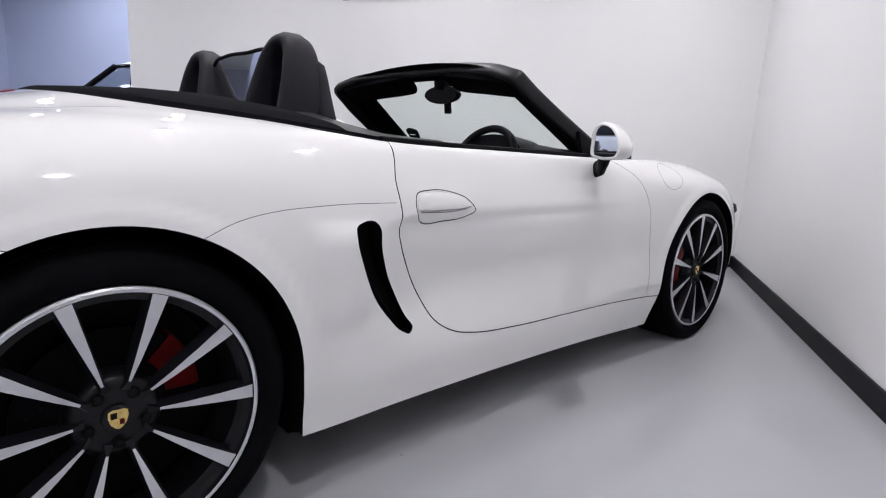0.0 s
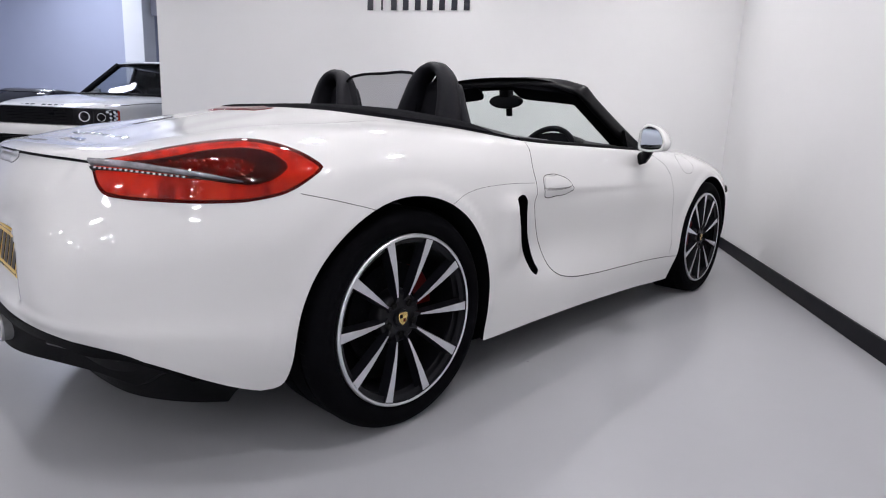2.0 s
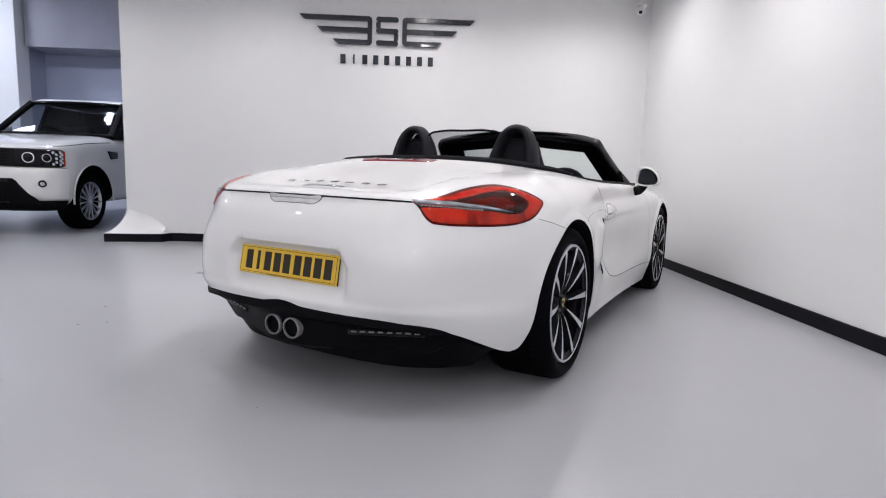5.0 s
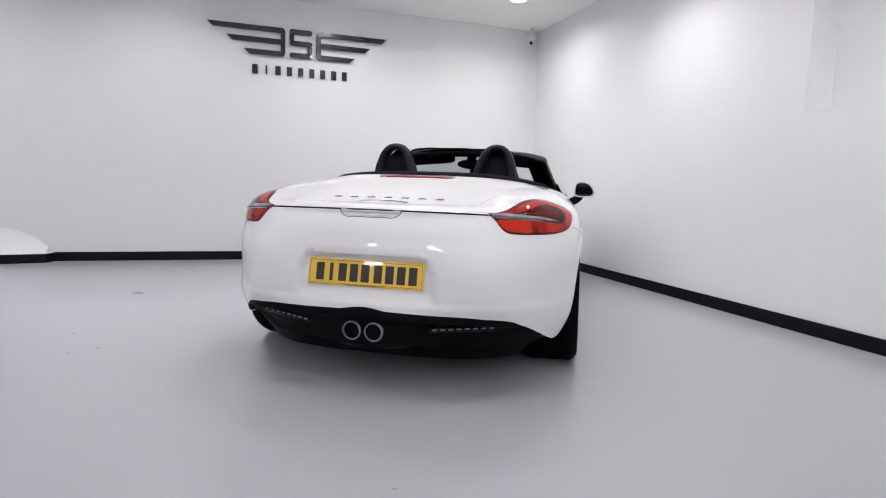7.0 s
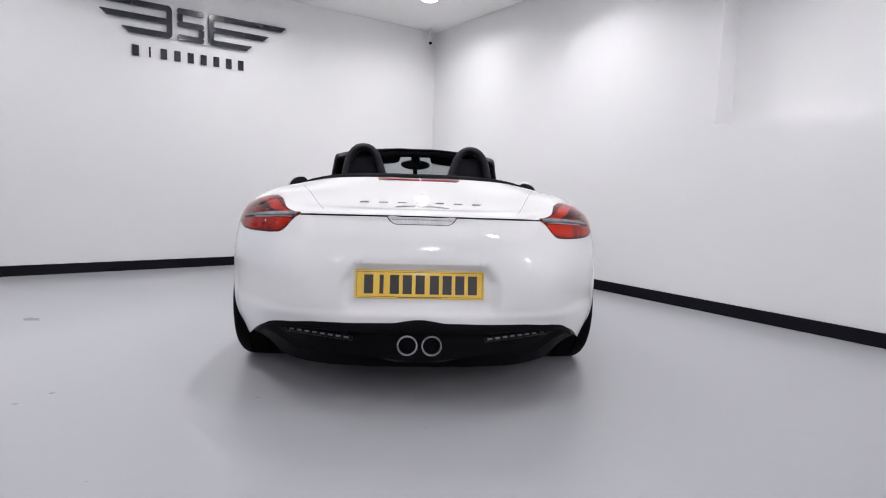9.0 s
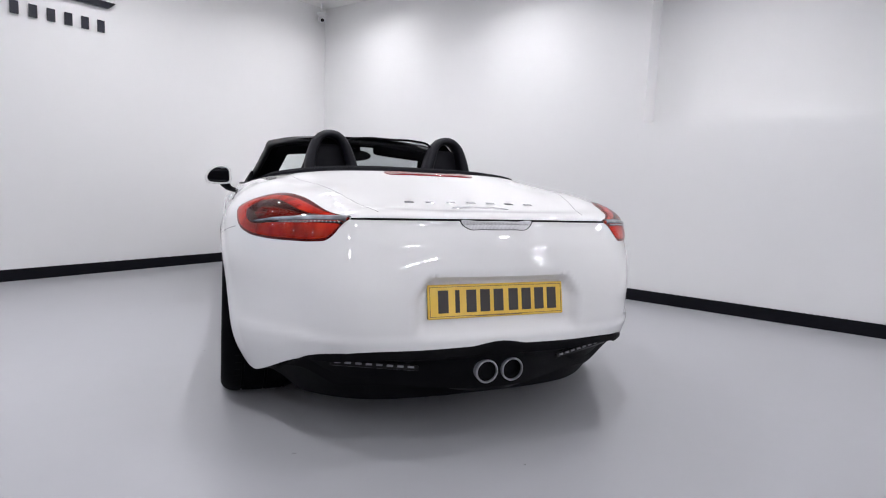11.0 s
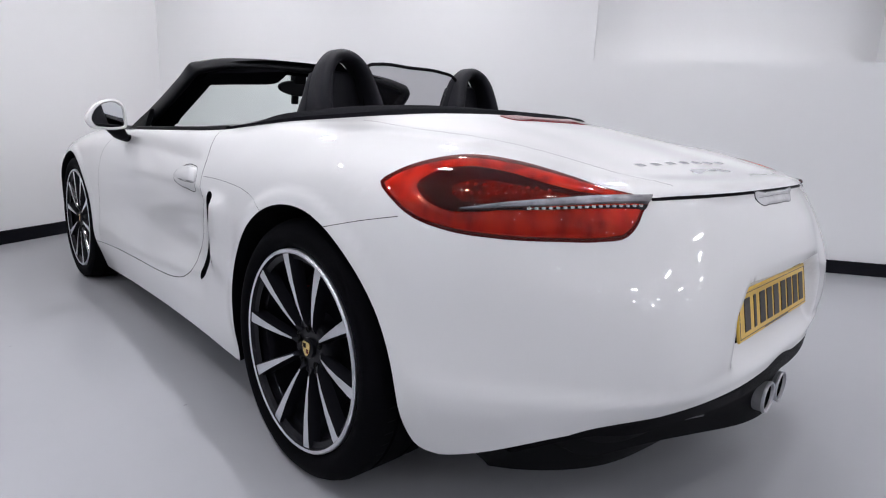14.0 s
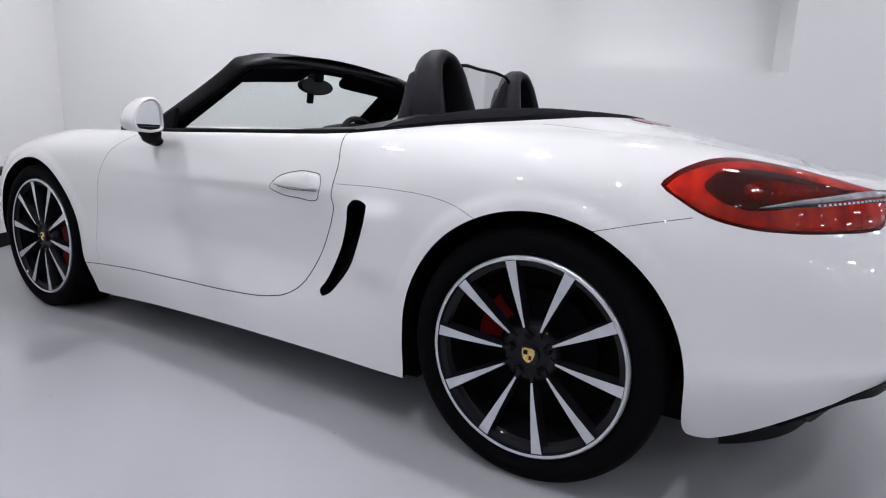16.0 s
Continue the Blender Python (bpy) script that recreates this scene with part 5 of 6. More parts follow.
# door tops, weather strips, pillar feet
for s, door in ((1, door_r), (-1, door_l)):
    strip_path = curve_points([(s * .755, .66, .880), (s * .752, .9, .872), (s * .751, 1.15, .867), (s * .760, 1.4, .862), (s * .775, 1.58, .857)], 30)
    part("weather_strip", tube(strip_path, 0.009, 8), BLACKP, door)
    part("door_card", loft_sections([[(s * x, y, z) for x, z in ((.745, .866), (.70, .858), (.68, .80), (.70, .70), (.69, .52), (.735, .52))] for y in (.68, .9, 1.2, 1.5, 1.62)]), LEATHER, door, angle=50)
    # fairing from the hoop to the door
    fair = loft_sections([[(s * x0, y0, z0), (s * x0, y0 + .03, z0 - .03), (s * x1, y1 + .02, z1 - .03), (s * x1, y1, z1), (s * (x0 + x1) / 2, (y0 + y1) / 2 - .01, (z0 + z1) / 2 + .012)]
                          for x0, y0, z0, x1, y1, z1 in ((.47, .50, .945, .68, .36, .910), (.475, .62, .945, .725, .52, .896), (.60, .80, .885, .752, .68, .882), (.70, .90, .872, .752, .92, .873))])
    part("hoop_fairing", fair, GLOSSB, car)

# door mirrors: a teardrop shell, flat below and pointed outwards, with the glass set into its rim
MOUTH = [(-.082, -.050), (-.086, .0), (-.078, .048), (-.045, .070), (.0, .069), (.045, .050), (.078, .016), (.092, -.024), (.078, -.050), (.03, -.060), (-.04, -.060)]
for s in (-1, 1):
    mouth = curve_points(MOUTH, 40, True)
    base_x, base_y, base_z = .912, 1.475, .908

    def mirror_ring(f, back, drop=0.0):
        return [(s * (base_x + 0.90 * h * f + 0.04 * back), base_y + back - 0.40 * h * f, base_z + 0.94 * v * f + drop) for h, v in mouth]

    shell = loft_sections([mirror_ring(f, back, d) for f, back, d in ((.83, .012, 0), (.83, .001, 0), (.88, -.004, 0), (.97, -.001, 0), (1.01, .006, 0), (1.02, .015, 0), (1.01, .04, 0), (.96, .065, -.001), (.84, .09, -.003), (.62, .108, -.006), (.32, .117, -.008), (.06, .119, -.008))])
    mir = part("door_mirror", shell, PAINT, car, "white door mirror on a black foot", angle=50)
    surround = loft_sections([mirror_ring(f, back) for f, back in ((.828, .0085), (.828, .004), (.80, .004), (.80, .0085))])
    part("mirror_surround", surround, BLACKP, mir)
    bm = bmesh.new()
    bm.faces.new([bm.verts.new(p) for p in mirror_ring(.81, .0028)])
    bm.normal_update()
    if bm.faces[:][0].normal.y > 0:
        bmesh.ops.reverse_faces(bm, faces=bm.faces[:])
    part("mirror_glass", bm, MIRRORM, mir, smooth=False)
    foot = tube(curve_points([(s * .885, 1.530, .868), (s * .868, 1.545, .842), (s * .845, 1.572, .822), (s * .815, 1.59, .812)], 12), [0.040] * 4 + [0.036] * 4 + [0.032] * 4, 12, False, 0.5)
    part("mirror_foot", foot, BLACKP, mir)
# side marker at the front corner
for s in (-1, 1):
    part("side_marker", overlay(from_side(s), [(2.875, .60), (2.88, .635), (2.93, .635), (2.94, .61), (2.91, .595)], 0.012, 24, 3), GLOSSB, body)

# ---- the parked off-road cars in the hall behind ----
SUVGLASS = material("dark_car_glass", (0.004, 0.004, 0.006), 0.06, coat=0.12, spec=0.15, noise_scale=3, noise_amount=0.2)
SUVPANE = bpy.data.materials.new("tinted_pane")
SUVPANE.use_nodes = True
pn = SUVPANE.node_tree
clear, shine, both = pn.nodes.new("ShaderNodeBsdfTransparent"), pn.nodes.new("ShaderNodeBsdfGlossy"), pn.nodes.new("ShaderNodeMixShader")
clear.inputs["Color"].default_value = (0.66, 0.69, 0.72, 1)
shine.inputs["Roughness"].default_value = 0.02
both.inputs[0].default_value = 0.05
pn.links.new(clear.outputs[0], both.inputs[1])
pn.links.new(shine.outputs[0], both.inputs[2])
pn.links.new(both.outputs[0], pn.nodes["Material Output"].inputs["Surface"])
BLACKCAR = material("black_car_paint", (0.008, 0.008, 0.011), 0.25, coat=1.0, noise_scale=4, noise_amount=0.1)
WHITEPL = material("white_plate", (0.72, 0.72, 0.70), 0.35, coat=0.4, noise_scale=30, noise_amount=0.04)
AMBER = material("red_amber_marker", (0.40, 0.03, 0.015), 0.2, coat=0.8, noise_scale=30, noise_amount=0.2)
RIMM = material("bright_alloy", (0.55, 0.56, 0.60), 0.3, metal=0.9, noise_scale=20, noise_amount=0.1)


def ring_at(y, hw, zb, zt, n=32, e=0.28, tuck=0.0):
    """A rounded-square section across a car."""
    out = []
    for k in range(n):
        a = 2 * math.pi * (k + 0.5) / n
        c, s_ = math.cos(a), math.sin(a)
        z = (zb + zt) / 2 + (zt - zb) / 2 * abs(s_) ** e * (1 if s_ > 0 else -1)
        w = hw - tuck * step(z, zt - 0.45, zt)
        out.append((w * abs(c) ** e * (1 if c > 0 else -1), y, z))
    return out


def suv_wheel(parent, x, y, side, paint):
    r = 0.385
    tyre = part("wheel", spin([(0.255, -0.02), (0.27, 0.012), (0.31, 0.018), (0.36, 0.006), (r, -0.03), (r, -0.22), (0.36, -0.25), (0.26, -0.24)], 48), RUBBER, parent)
    tyre.matrix_world = pose(x, y, r, 0, 0, 0 if side > 0 else 180)
    part("rim", spin([(0.236, -0.03), (0.243, -0.008), (0.256, 0.008), (0.268, 0.002), (0.262, -0.03)], 48), RIMM, tyre)
    part("barrel", spin([(0.238, -0.03), (0.225, -0.07), (0.16, -0.085), (0.02, -0.085)], 48), GUNMETAL, tyre)
    spoke = bmesh.new()
    secs = [[spoke.verts.new(v) for v in ((x0, -w, r0), (x0 + 0.008, 0, r0), (x0, w, r0), (x0 - 0.03, 0, r0))] for r0, w, x0 in ((0.03, 0.010, -0.012), (0.10, 0.008, -0.006), (0.25, 0.014, -0.004))]
    for a, b in zip(secs, secs[1:]):
        for j in range(4):
            spoke.faces.new((a[j], a[(j + 1) % 4], b[(j + 1) % 4], b[j]))
    bmesh.ops.recalc_face_normals(spoke, faces=spoke.faces[:])
    me = mesh_of("spoke", spoke, RIMM, False)
    for k in range(15):
        ob = new("spoke", me)
        ob.parent = tyre
        ob.rotation_euler = (radians(24 * k), 0, 0)
    part("hub_cap", spin([(0.0005, 0.004), (0.035, 0.0), (0.045, -0.015)], 24), RIMM, tyre)


def roof_deck(z, hw, yf, yr, n=36, e=0.22, bow=0.10):
    """A rounded-oblong outline at one height, its front edge bowed."""
    out = []
    for k in range(n):
        a = 2 * math.pi * (k + 0.5) / n
        c, s_ = math.cos(a), math.sin(a)
        px = hw * abs(c) ** e * (1 if c > 0 else -1)
        py = (yf + yr) / 2 + (yf - yr) / 2 * abs(s_) ** e * (1 if s_ > 0 else -1)
        out.append((px, py - (bow * (px / hw) ** 2 if s_ > 0 else 0), z))
    return out


def arch_cut(me, paint, axles, r, z, inner):
    """Wheel arches out of a car's lower body."""
    for m in (paint, BLACKP):
        me.materials.append(m)
    cutter = bmesh.new()
    for side in (-1, 1):
        for yy in axles:
            add_spin(cutter, [(0.0005, inner), (r, inner), (r, 1.3), (0.0005, 1.3)], 40, pose(0, yy, z) @ Matrix.Diagonal((side, 1, 1, 1)))
    me = cut(me, cutter)
    me.shade_smooth()
    me.set_sharp_from_angle(angle=radians(40))
    return me


# nose of the boxy car seen from above, one half
NOSE = [(0, .935), (.25, .934), (.42, .928), (.60, .910), (.73, .872), (.83, .805), (.90, .71), (.938, .58), (.953, .42), (.958, .25)]


def nose_at(d):
    """Place and outward direction on the nose line, d metres along it from the middle."""
    q = curve_points(NOSE, 160)
    c = np.r_[0, np.cumsum(np.linalg.norm(np.diff(q, axis=0), axis=1))]
    e = min(abs(d), c[-1])
    k = min(max(int(np.searchsorted(c, e)), 1), len(c) - 1)
    f = (e - c[k - 1]) / (c[k] - c[k - 1])
    p, t = q[k - 1] * (1 - f) + q[k] * f, q[k] - q[k - 1]
    n = np.array((-t[1], t[0])) / np.linalg.norm(t)
    sg = -1 if d < 0 else 1
    return Vector((sg * p[0], p[1], 0)), Vector((sg * n[0], n[1], 0)) * (1 if n[1] > 0 or n[0] > 0 else -1)


def nose_band(levels, n=48, bm=None):
    """A band wrapped round the nose: rows of (height, outward offset, from, to along the line)."""
    bm = bm or bmesh.new()
    rows = []
    for z, off, d0, d1 in levels:
        row = []
        for k in range(n + 1):
            p, w = nose_at(d0 + (d1 - d0) * k / n)
            tuck = 0.03 if k in (0, n) else 0.0
            v = p + w * (off - tuck)
            row.append(bm.verts.new((v.x, v.y, z)))
        rows.append(row)
    for a, b in zip(rows, rows[1:]):
        for k in range(n):
            bm.faces.new((a[k], a[k + 1], b[k + 1], b[k]))
    bmesh.ops.recalc_face_normals(bm, faces=bm.faces[:])
    return bm


def on_nose(ob, d, z, off):
    """Stands a round part, facing its local x, on the nose."""
    p, w = nose_at(d)
    ob.matrix_world = Matrix.Translation(p + w * off + Vector((0, 0, z))) @ pose(0, 0, 0, 0, 0, math.degrees(math.atan2(w.y, w.x)))


def build_suv(name, label, paint, x, y, turn, detail=True, size=1.0):
    suv = empty(name, label, "car")
    # lower body, front at +y, front axle at y 0
    secs = [(.925, .44, .44, .98), (.905, .61, .40, 1.045), (.865, .735, .37, 1.075), (.80, .832, .35, 1.10), (.71, .90, .34, 1.12), (.58, .938, .33, 1.155), (.35, .955, .33, 1.20), (.0, .962, .33, 1.25), (-.40, .962, .33, 1.295),
            (-1.0, .96, .34, 1.305), (-2.2, .958, .34, 1.305), (-3.0, .955, .34, 1.31), (-3.45, .94, .36, 1.30), (-3.62, .88, .40, 1.24), (-3.68, .78, .46, 1.16)]
    bm = loft_sections([ring_at(yy, hw, zb, zt, 52, 0.26, 0.03) for yy, hw, zb, zt in secs])
    me = bpy.data.meshes.new("body")
    bm.to_mesh(me)
    bm.free()
    me = arch_cut(me, paint, (0, -2.745), 0.46, .42, .62)
    body_ob = tagged(new("body", me), "white painted lower body" if paint is PAINT else "black painted lower body")
    body_ob.parent = suv
    # cabin glass and roof
    rows = [(1.285, .90, -.52, -3.55), (1.40, .865, -.66, -3.53), (1.54, .825, -.84, -3.50), (1.70, .78, -1.05, -3.44), (1.83, .745, -1.22, -3.38)]
    cabin = part("cabin_glass", loft_sections([roof_deck(*r) for r in rows]), SUVPANE if detail else SUVGLASS, suv, "dark glazed cabin with black pillars", angle=50)
    part("roof", loft_sections([roof_deck(1.812, .755, -1.18, -3.40), roof_deck(1.836, .758, -1.20, -3.42), roof_deck(1.878, .72, -1.29, -3.36), roof_deck(1.902, .62, -1.49, -3.2), roof_deck(1.910, .40, -1.82, -2.9)]), paint, suv, angle=50)
    for side in (-1, 1):
        part("pillar", tube([(side * .893, -1.68, 1.28), (side * .825, -1.72, 1.52), (side * .75, -1.78, 1.82)], 0.032, 8), BLACKP, cabin)
        for yy in (0, -2.745):
            suv_wheel(suv, side * .90, yy, side, paint)
    if not detail:
        suv.matrix_world = Matrix.Translation((x, y, 0)) @ pose(0, 0, 0, 0, 0, turn) @ Matrix.Scale(size, 4)
        return suv
    part("interior_tray", box((-.86, -3.45, 1.285), (.86, -.66, 1.312), 0.01, 1), LEATHER, suv)
    part("dashboard", box((-.80, -1.18, 1.27), (.80, -.72, 1.335), 0.025, 2), LEATHER, suv)
    part("rear_bulkhead", box((-.72, -2.75, 1.30), (.72, -2.55, 1.79), 0.05, 2), LEATHER, suv)
    part("steering_wheel", tube([(.36 + .18 * math.cos(a), -1.24 + .05 * math.sin(a), 1.31 + .17 * math.sin(a)) for a in np.linspace(0, 2 * math.pi, 24, endpoint=False)], 0.016, 8, True), LEATHER, suv)
    part("screen_base", tube(curve_points([(-.84, -.64, 1.296), (-.45, -.545, 1.302), (0, -.525, 1.304), (.45, -.545, 1.302), (.84, -.64, 1.296)], 24), 0.030, 8), BLACKP, cabin)
    part("screen_header", tube(curve_points([(-.70, -1.30, 1.808), (-.35, -1.23, 1.818), (0, -1.21, 1.822), (.35, -1.23, 1.818), (.70, -1.30, 1.808)], 24), 0.026, 8), BLACKP, cabin)
    part("inside_mirror", box((-.12, -1.16, 1.62), (.12, -1.13, 1.69), 0.012, 2), BLACKP, cabin)
    for side in (-1, 1):
        seat_back = part("seat_back", box((side * .38 - .25, -1.98, 1.25), (side * .38 + .25, -1.84, 1.51), 0.05, 2), LEATHER, suv)
        part("headrest", box((side * .38 - .13, -2.0, 1.52), (side * .38 + .13, -1.90, 1.70), 0.04, 2), LEATHER, seat_back)
        part("front_pillar", tube([(side * .845, -.67, 1.28), (side * .777, -.99, 1.545), (side * .705, -1.32, 1.815)], 0.046, 8), BLACKP, cabin)
        part("window_blind", loft_sections([[(side * (w - .012), y0, z), (side * (w - .022), y0, z), (side * (w - .022), -3.4, z), (side * (w - .012), -3.4, z)] for z, w, y0 in ((1.30, .893, -1.70), (1.805, .750, -1.78))]), SUVGLASS, cabin, "black privacy glass")
        part("waist_rail", tube([(side * .903, -.66, 1.292), (side * .905, -1.6, 1.298), (side * .903, -3.4, 1.303)], 0.018, 8), BLACKP, cabin)
        mir = part("door_mirror", box((side * 1.0 - .10, -1.14, 1.28), (side * 1.0 + .10, -1.02, 1.44), 0.045, 3), paint, suv)
        part("mirror_glass", box((side * 1.0 - .085, -1.146, 1.295), (side * 1.0 + .085, -1.141, 1.425), 0.002, 1), SUVGLASS, mir)
        part("mirror_base", box((side * .90 - .04, -1.10, 1.28), (side * .90 + .04, -1.05, 1.33), 0.012, 2), BLACKP, mir)
        vent = part("side_vent", prism([(-.36, 1.085), (-.62, 1.075), (-.62, .985), (-.44, .965)], 0.018, Matrix(((0, 0, side, side * .952), (1, 0, 0, 0), (0, 1, 0, 0), (0, 0, 0, 1))), 0.006, 1), GLOSSB, suv)
        for k in range(3):
            part("vent_slat", box((side * .972 - .003, -.60, 1.000 + .026 * k), (side * .972 + .003, -.44, 1.006 + .026 * k)), GUNMETAL2, vent, smooth=False)
        part("arch_lip", tube([(side * .960, .468 * math.cos(a), .42 + .468 * math.sin(a)) for a in np.linspace(-.12, math.pi + .12, 30)], 0.012, 6), paint, suv)
    # nose: painted bumper, gloss strip with grille and lamps, black intake and skid plate
    part("bumper", nose_band([(.41, -.03, -1.17, 1.17), (.43, .018, -1.17, 1.17), (.50, .040, -1.17, 1.17), (.62, .050, -1.17, 1.17), (.74, .052, -1.17, 1.17), (.80, .046, -1.17, 1.17), (.825, .030, -1.17, 1.17), (.832, -.03, -1.17, 1.17)], 64), paint, suv, angle=50)
    g = part("grille", nose_band([(.832, -.02, -1.10, 1.10), (.842, .012, -1.10, 1.10), (.95, .014, -1.11, 1.11), (1.052, .010, -1.11, 1.11), (1.062, -.02, -1.11, 1.11)], 64), GLOSSB, suv, "gloss black grille strip between the headlamps")
    for z in (.870, .905, .940, .975, 1.01):
        part("grille_bar", nose_band([(z - .007, .010, -.50, .50), (z - .005, .019, -.50, .50), (z + .005, .019, -.50, .50), (z + .007, .010, -.50, .50)], 24), BLACKP, g)
    part("grille_badge", box((-.30, .950, .955), (-.22, .958, .985), 0.004, 1), DISCM, g)
    for side in (-1, 1):
        hl = part("headlamp", nose_band([(.846, .008, side * .535, side * 1.09), (.852, .018, side * .54, side * 1.085), (.95, .021, side * .545, side * 1.08), (1.042, .018, side * .54, side * 1.085), (1.048, .008, side * .535, side * 1.09)], 28), SUVGLASS, suv, "dark headlamp with round lenses", angle=30)
        for d, rr in ((.70, .070), (.875, .056)):
            on_nose(part("lens_ring", spin([(rr * .70, 0.004), (rr * .78, 0.010), (rr * .90, 0.010), (rr * .96, 0.004), (rr, -0.02)], 28), CHROME, hl), side * d, .952, .020)
            on_nose(part("lens", spin([(0.0005, 0.020), (rr * .35, 0.017), (rr * .62, 0.008), (rr * .70, 0.0)], 24), SUVGLASS, hl), side * d, .952, .020)
        for dd, dz in ((0, 0), (.0, .048), (.0, -.048), (.046, .026), (.046, -.026), (.046, .075), (.046, -.075), (-.034, .072), (-.034, -.072), (.070, .0), (.070, .05), (.070, -.05)):
            on_nose(part("reflector_cell", spin([(0.0005, 0.004), (.011, 0.002), (.018, 0.009), (.021, -0.01)], 10), CHROME, hl), side * (.975 + dd), .950 + dz, .019)
        part("indicator", nose_band([(.850, .012, side * 1.062, side * 1.100), (.858, .025, side * 1.064, side * 1.098), (1.036, .025, side * 1.064, side * 1.098), (1.044, .012, side * 1.062, side * 1.100)], 6), AMBER, hl)
        fog = part("fog_lamp", spin([(0.0005, 0.004), (0.026, 0.004), (0.034, 0.012), (0.042, 0.010), (0.046, -0.01)], 24), GUNMETAL, suv)
        on_nose(fog, side * .82, .635, .052)
        on_nose(part("fog_lens", spin([(0.0005, 0.010), (0.018, 0.008), (0.026, 0.004)], 20), CHROME, fog), side * .82, .635, .052)
    part("lower_intake", nose_band([(.37, .020, -.84, .84), (.38, .052, -.82, .82), (.45, .060, -.76, .76), (.58, .062, -.65, .65), (.67, .062, -.59, .59), (.695, .056, -.56, .56), (.702, .030, -.55, .55)], 48), BLACKP, suv, "black lower bumper intake")
    for z in (.405, .665):
        part("intake_bar", nose_band([(z - .012, .050, -.52, .52), (z - .008, .070, -.52, .52), (z + .008, .070, -.52, .52), (z + .012, .050, -.52, .52)], 30), GLOSSB, suv)
    part("skid_plate", nose_band([(.29, -.12, -1.10, 1.10), (.31, -.02, -1.10, 1.10), (.36, .022, -1.12, 1.12), (.415, .030, -1.14, 1.14), (.425, -.02, -1.14, 1.14)], 48), BLACKP, suv)
    pl = part("number_plate", box((-.26, 1.000, .435), (.26, 1.008, .547), 0.002, 1), WHITEPL, suv, "white front number plate with dark bars")
    part("plate_backing", box((-.255, .965, .440), (.255, .999, .542), 0.004, 1), BLACKP, pl)
    for k in range(9):
        px = -.205 + .0515 * k
        w = .008 if k == 7 else .0185
        part("character_bar", box((px - w, 1.009, .453), (px + w, 1.011, .529)), INK, pl, smooth=False)
    for k in range(10):
        if k != 5:
            bar = part("bonnet_badge_bar", box((-.024, -.016, -.004), (.024, .016, .006), 0.002, 1), GLOSSB, suv)
            px = -.40 + .089 * k
            bar.matrix_world = pose(px, .845 - .10 * px * px, 1.083 - .03 * px * px, -26, 0, 0)
    for side in (-1, 1):
        part("bonnet_gap", tube(curve_points([(side * .86, .74, 1.098), (side * .925, .55, 1.112), (side * .944, .2, 1.155), (side * .948, -.45, 1.205)], 24), 0.0045, 6), GROOVE, suv)
    suv.matrix_world = Matrix.Translation((x, y, 0)) @ pose(0, 0, 0, 0, 0, turn) @ Matrix.Scale(size, 4)
    return suv


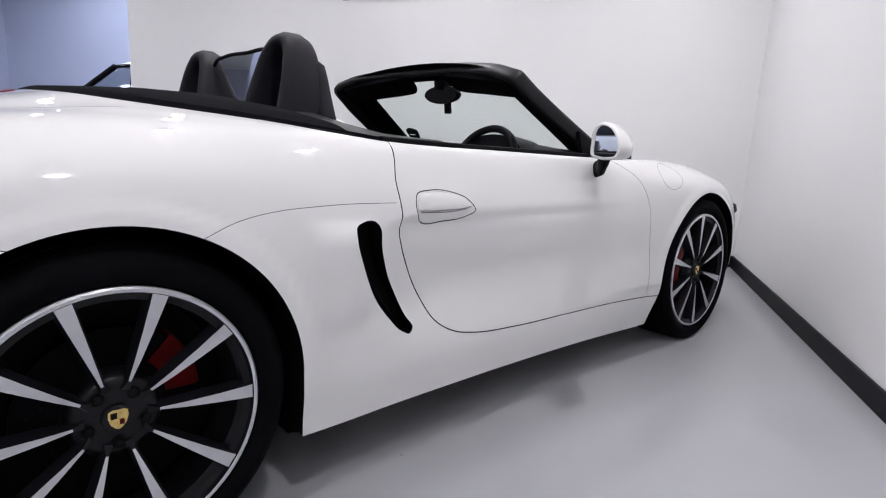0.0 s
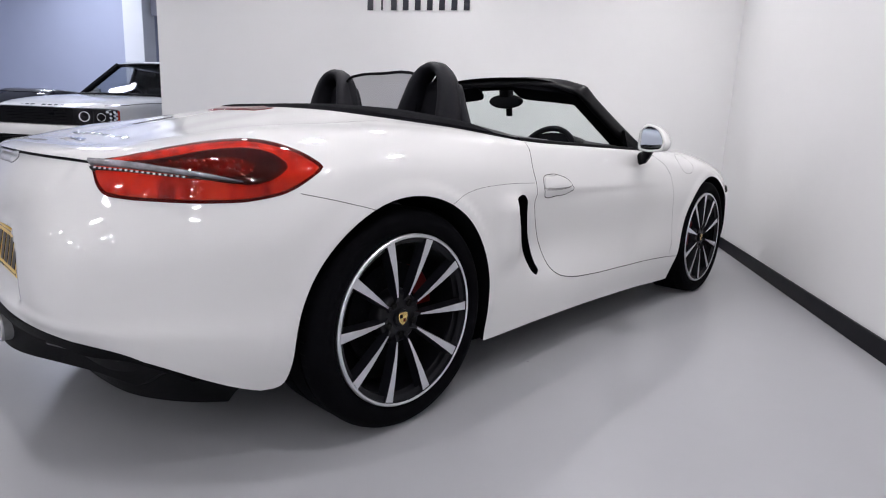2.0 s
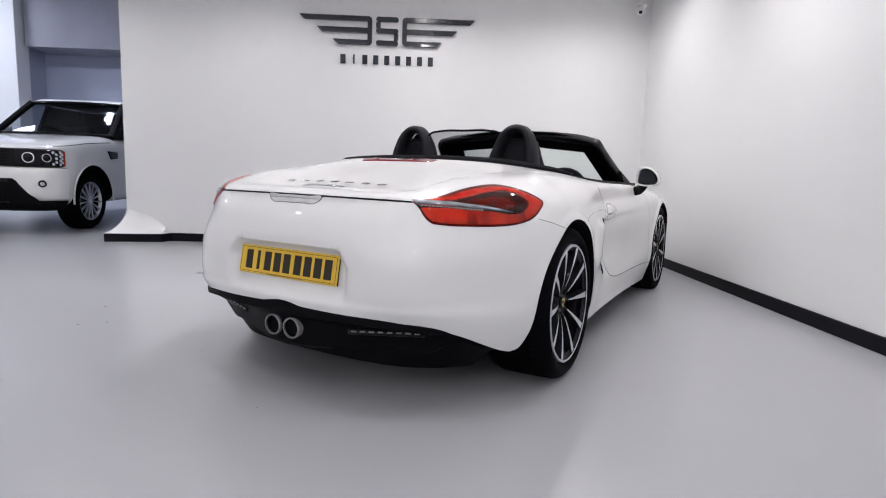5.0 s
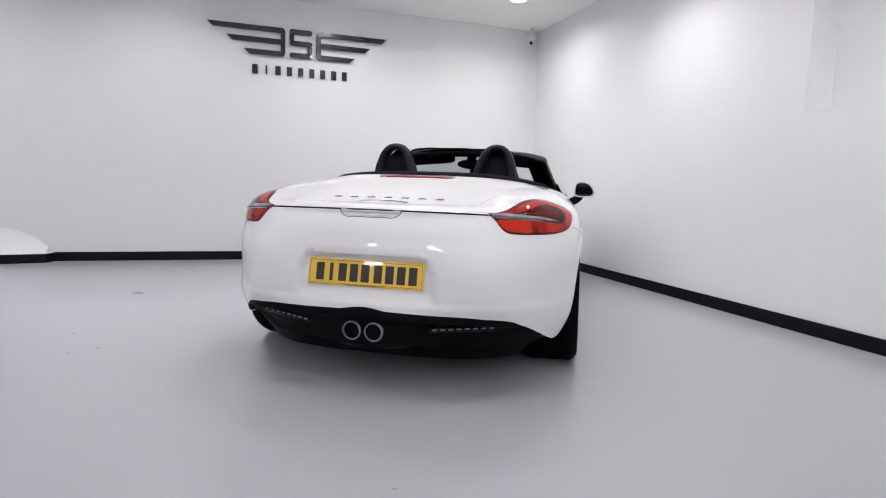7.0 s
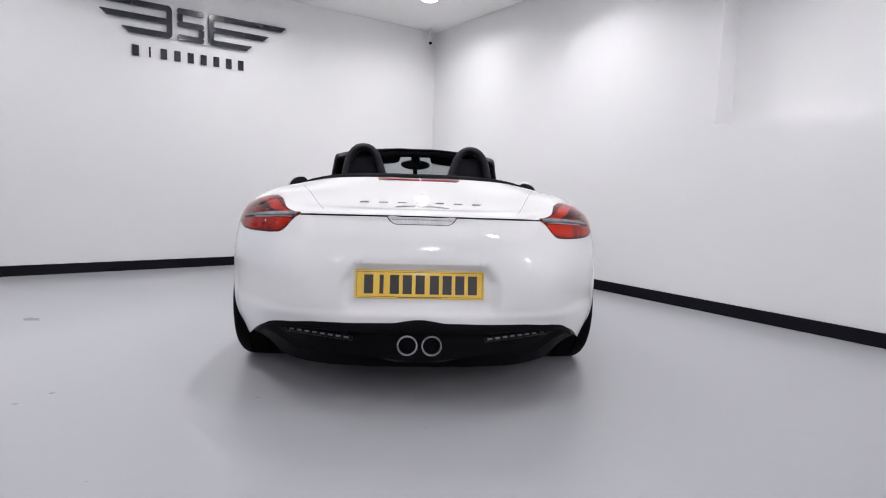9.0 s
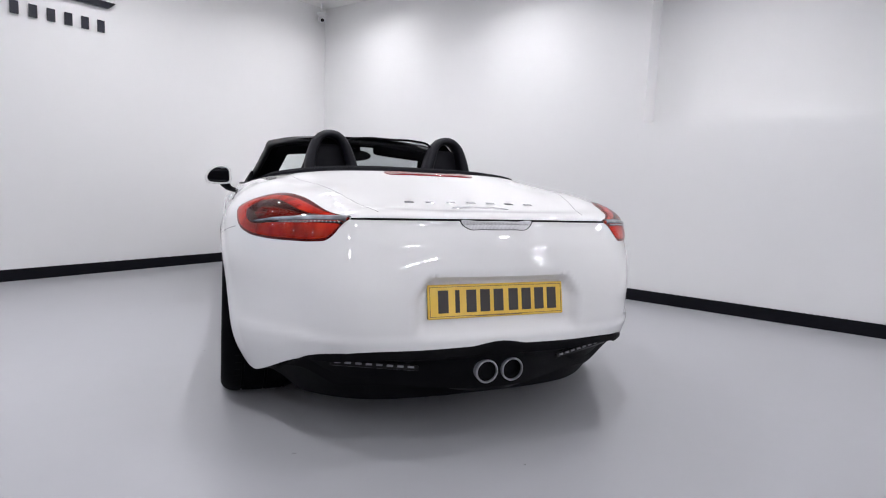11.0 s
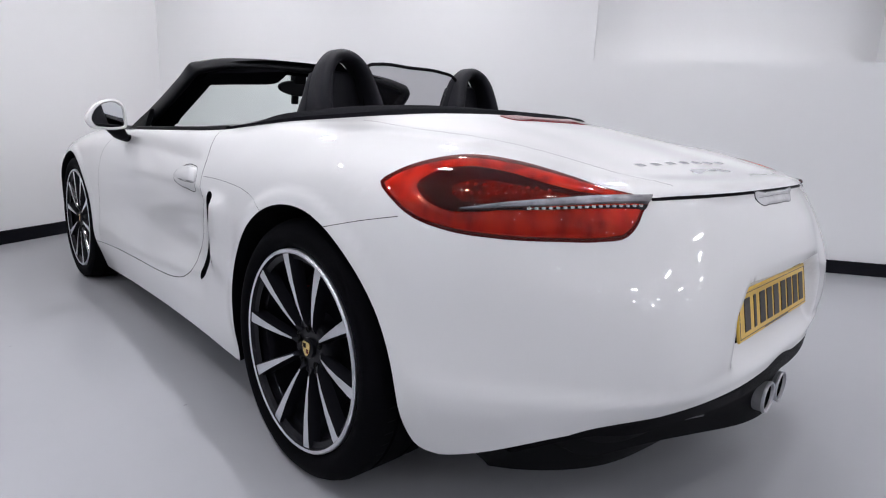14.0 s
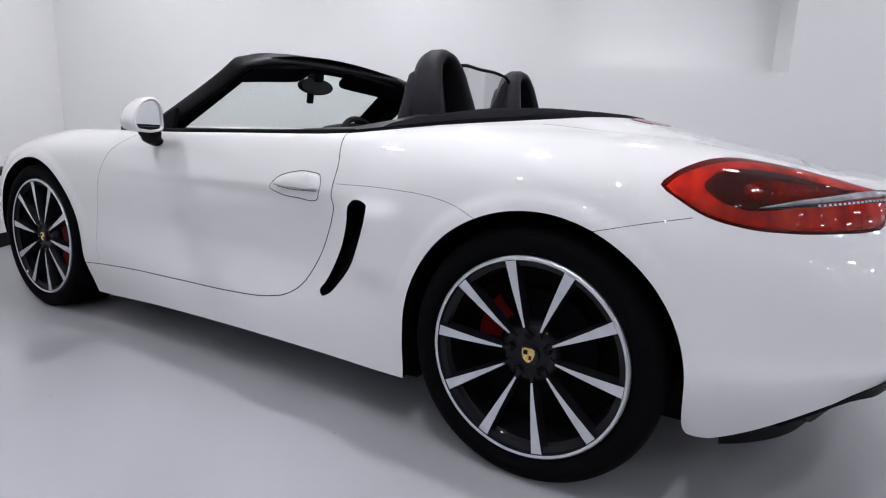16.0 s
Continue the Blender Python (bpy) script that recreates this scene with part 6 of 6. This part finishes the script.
def build_saloon(name, label, paint, x, y, turn):
    """A low rounded car, front at +y, front axle at y 0."""
    car_b = empty(name, label, "car")
    secs = [(.86, .40, .35, .60), (.82, .62, .28, .70), (.70, .78, .24, .77), (.45, .88, .21, .83), (.0, .915, .20, .90), (-.6, .925, .20, .96), (-1.4, .93, .20, .98), (-2.4, .93, .20, .99), (-3.1, .92, .22, 1.0), (-3.55, .86, .28, .98), (-3.75, .74, .36, .90)]
    bm = loft_sections([ring_at(yy, hw, zb, zt, 44, 0.42, 0.04) for yy, hw, zb, zt in secs])
    me = bpy.data.meshes.new("body")
    bm.to_mesh(me)
    bm.free()
    me = arch_cut(me, paint, (0, -2.75), 0.40, .36, .62)
    body_ob = new("body", me)
    body_ob.parent = car_b
    rows = [(.94, .84, -.62, -3.35), (1.08, .79, -.95, -3.20), (1.22, .73, -1.25, -3.0), (1.33, .66, -1.52, -2.75), (1.36, .63, -1.60, -2.68)]
    cabin = part("cabin_glass", loft_sections([roof_deck(z, hw, yf, yr, 36, 0.45, 0.16) for z, hw, yf, yr in rows]), SUVGLASS, car_b, "dark glazed cabin", angle=60)
    part("roof", loft_sections([roof_deck(z, hw, yf, yr, 36, 0.5, 0.10) for z, hw, yf, yr in ((1.345, .65, -1.55, -2.75), (1.385, .64, -1.62, -2.72), (1.42, .55, -1.75, -2.55), (1.435, .30, -1.95, -2.35))]), paint, car_b, angle=60)
    for side in (-1, 1):
        part("pillar", tube(curve_points([(side * .80, -.80, .96), (side * .72, -1.20, 1.18), (side * .63, -1.62, 1.36)], 10), 0.035, 8), paint, cabin)
        part("window_rail", tube(curve_points([(side * .85, -.75, .975), (side * .855, -1.6, .99), (side * .82, -3.0, 1.0)], 16), 0.010, 6), CHROME, cabin)
        part("headlamp", prism([(.46, .60), (.78, .62), (.84, .70), (.60, .68)] if side > 0 else [(-.46, .60), (-.60, .68), (-.84, .70), (-.78, .62)], 0.10, Matrix(((1, 0, 0, 0), (0, 0, 1, .70), (0, 1, 0, 0), (0, 0, 0, 1))), 0.01, 1), CHROME, car_b)
        for yy in (0, -2.75):
            suv_wheel(car_b, side * .86, yy, side, paint)
    for w in [o for o in car_b.children if o.name.startswith("wheel")]:
        w.matrix_world = w.matrix_world @ Matrix.Scale(0.86, 4)
        w.location.z = 0.331
    car_b.matrix_world = Matrix.Translation((x, y, 0)) @ pose(0, 0, 0, 0, 0, turn)
    return car_b


build_suv("parked_suv", "white boxy off-road car parked behind the wall end, facing the showroom", PAINT, -6.904, 1.291, -148.2, size=0.957)
build_saloon("parked_dark_saloon", "low black saloon car parked further back in the hall", BLACKCAR, -10.35, 0.05, -140)
build_suv("parked_pale_suv", "white off-road car parked at the far side of the hall", PAINT, -11.6, -3.2, -120, False)

# ---- faint scuffs on the floor ----
SCUFFM = material("grey_scuff", (0.27, 0.27, 0.28), 0.6, noise_scale=60, noise_amount=0.4)
rng = random.Random(5)
MARKS = [(-.985, .54, .005), (-1.33, 1.45, .004), (.85, .70, .006), (-1.53, -.68, .013), (-1.60, -.80, .010), (-.675, -.715, .007), (-2.41, .59, .05), (-1.89, -.49, .012), (.38, -1.55, .008), (.03, -1.01, .004), (-1.0, -1.4, .004), (-2.34, -.85, .006)]
bm = bmesh.new()
for x, y, r in MARKS:
    n = 9
    ring = [bm.verts.new((x + r * (0.5 + 0.6 * rng.random()) * math.cos(2 * math.pi * k / n) * 1.6, y + r * (0.5 + 0.6 * rng.random()) * math.sin(2 * math.pi * k / n), 0.0012)) for k in range(n)]
    bm.faces.new(ring)
tagged(part("floor_scuffs", bm, SCUFFM, smooth=False), "small grey scuff marks on the painted floor", "scuff marks", kind="stuff")
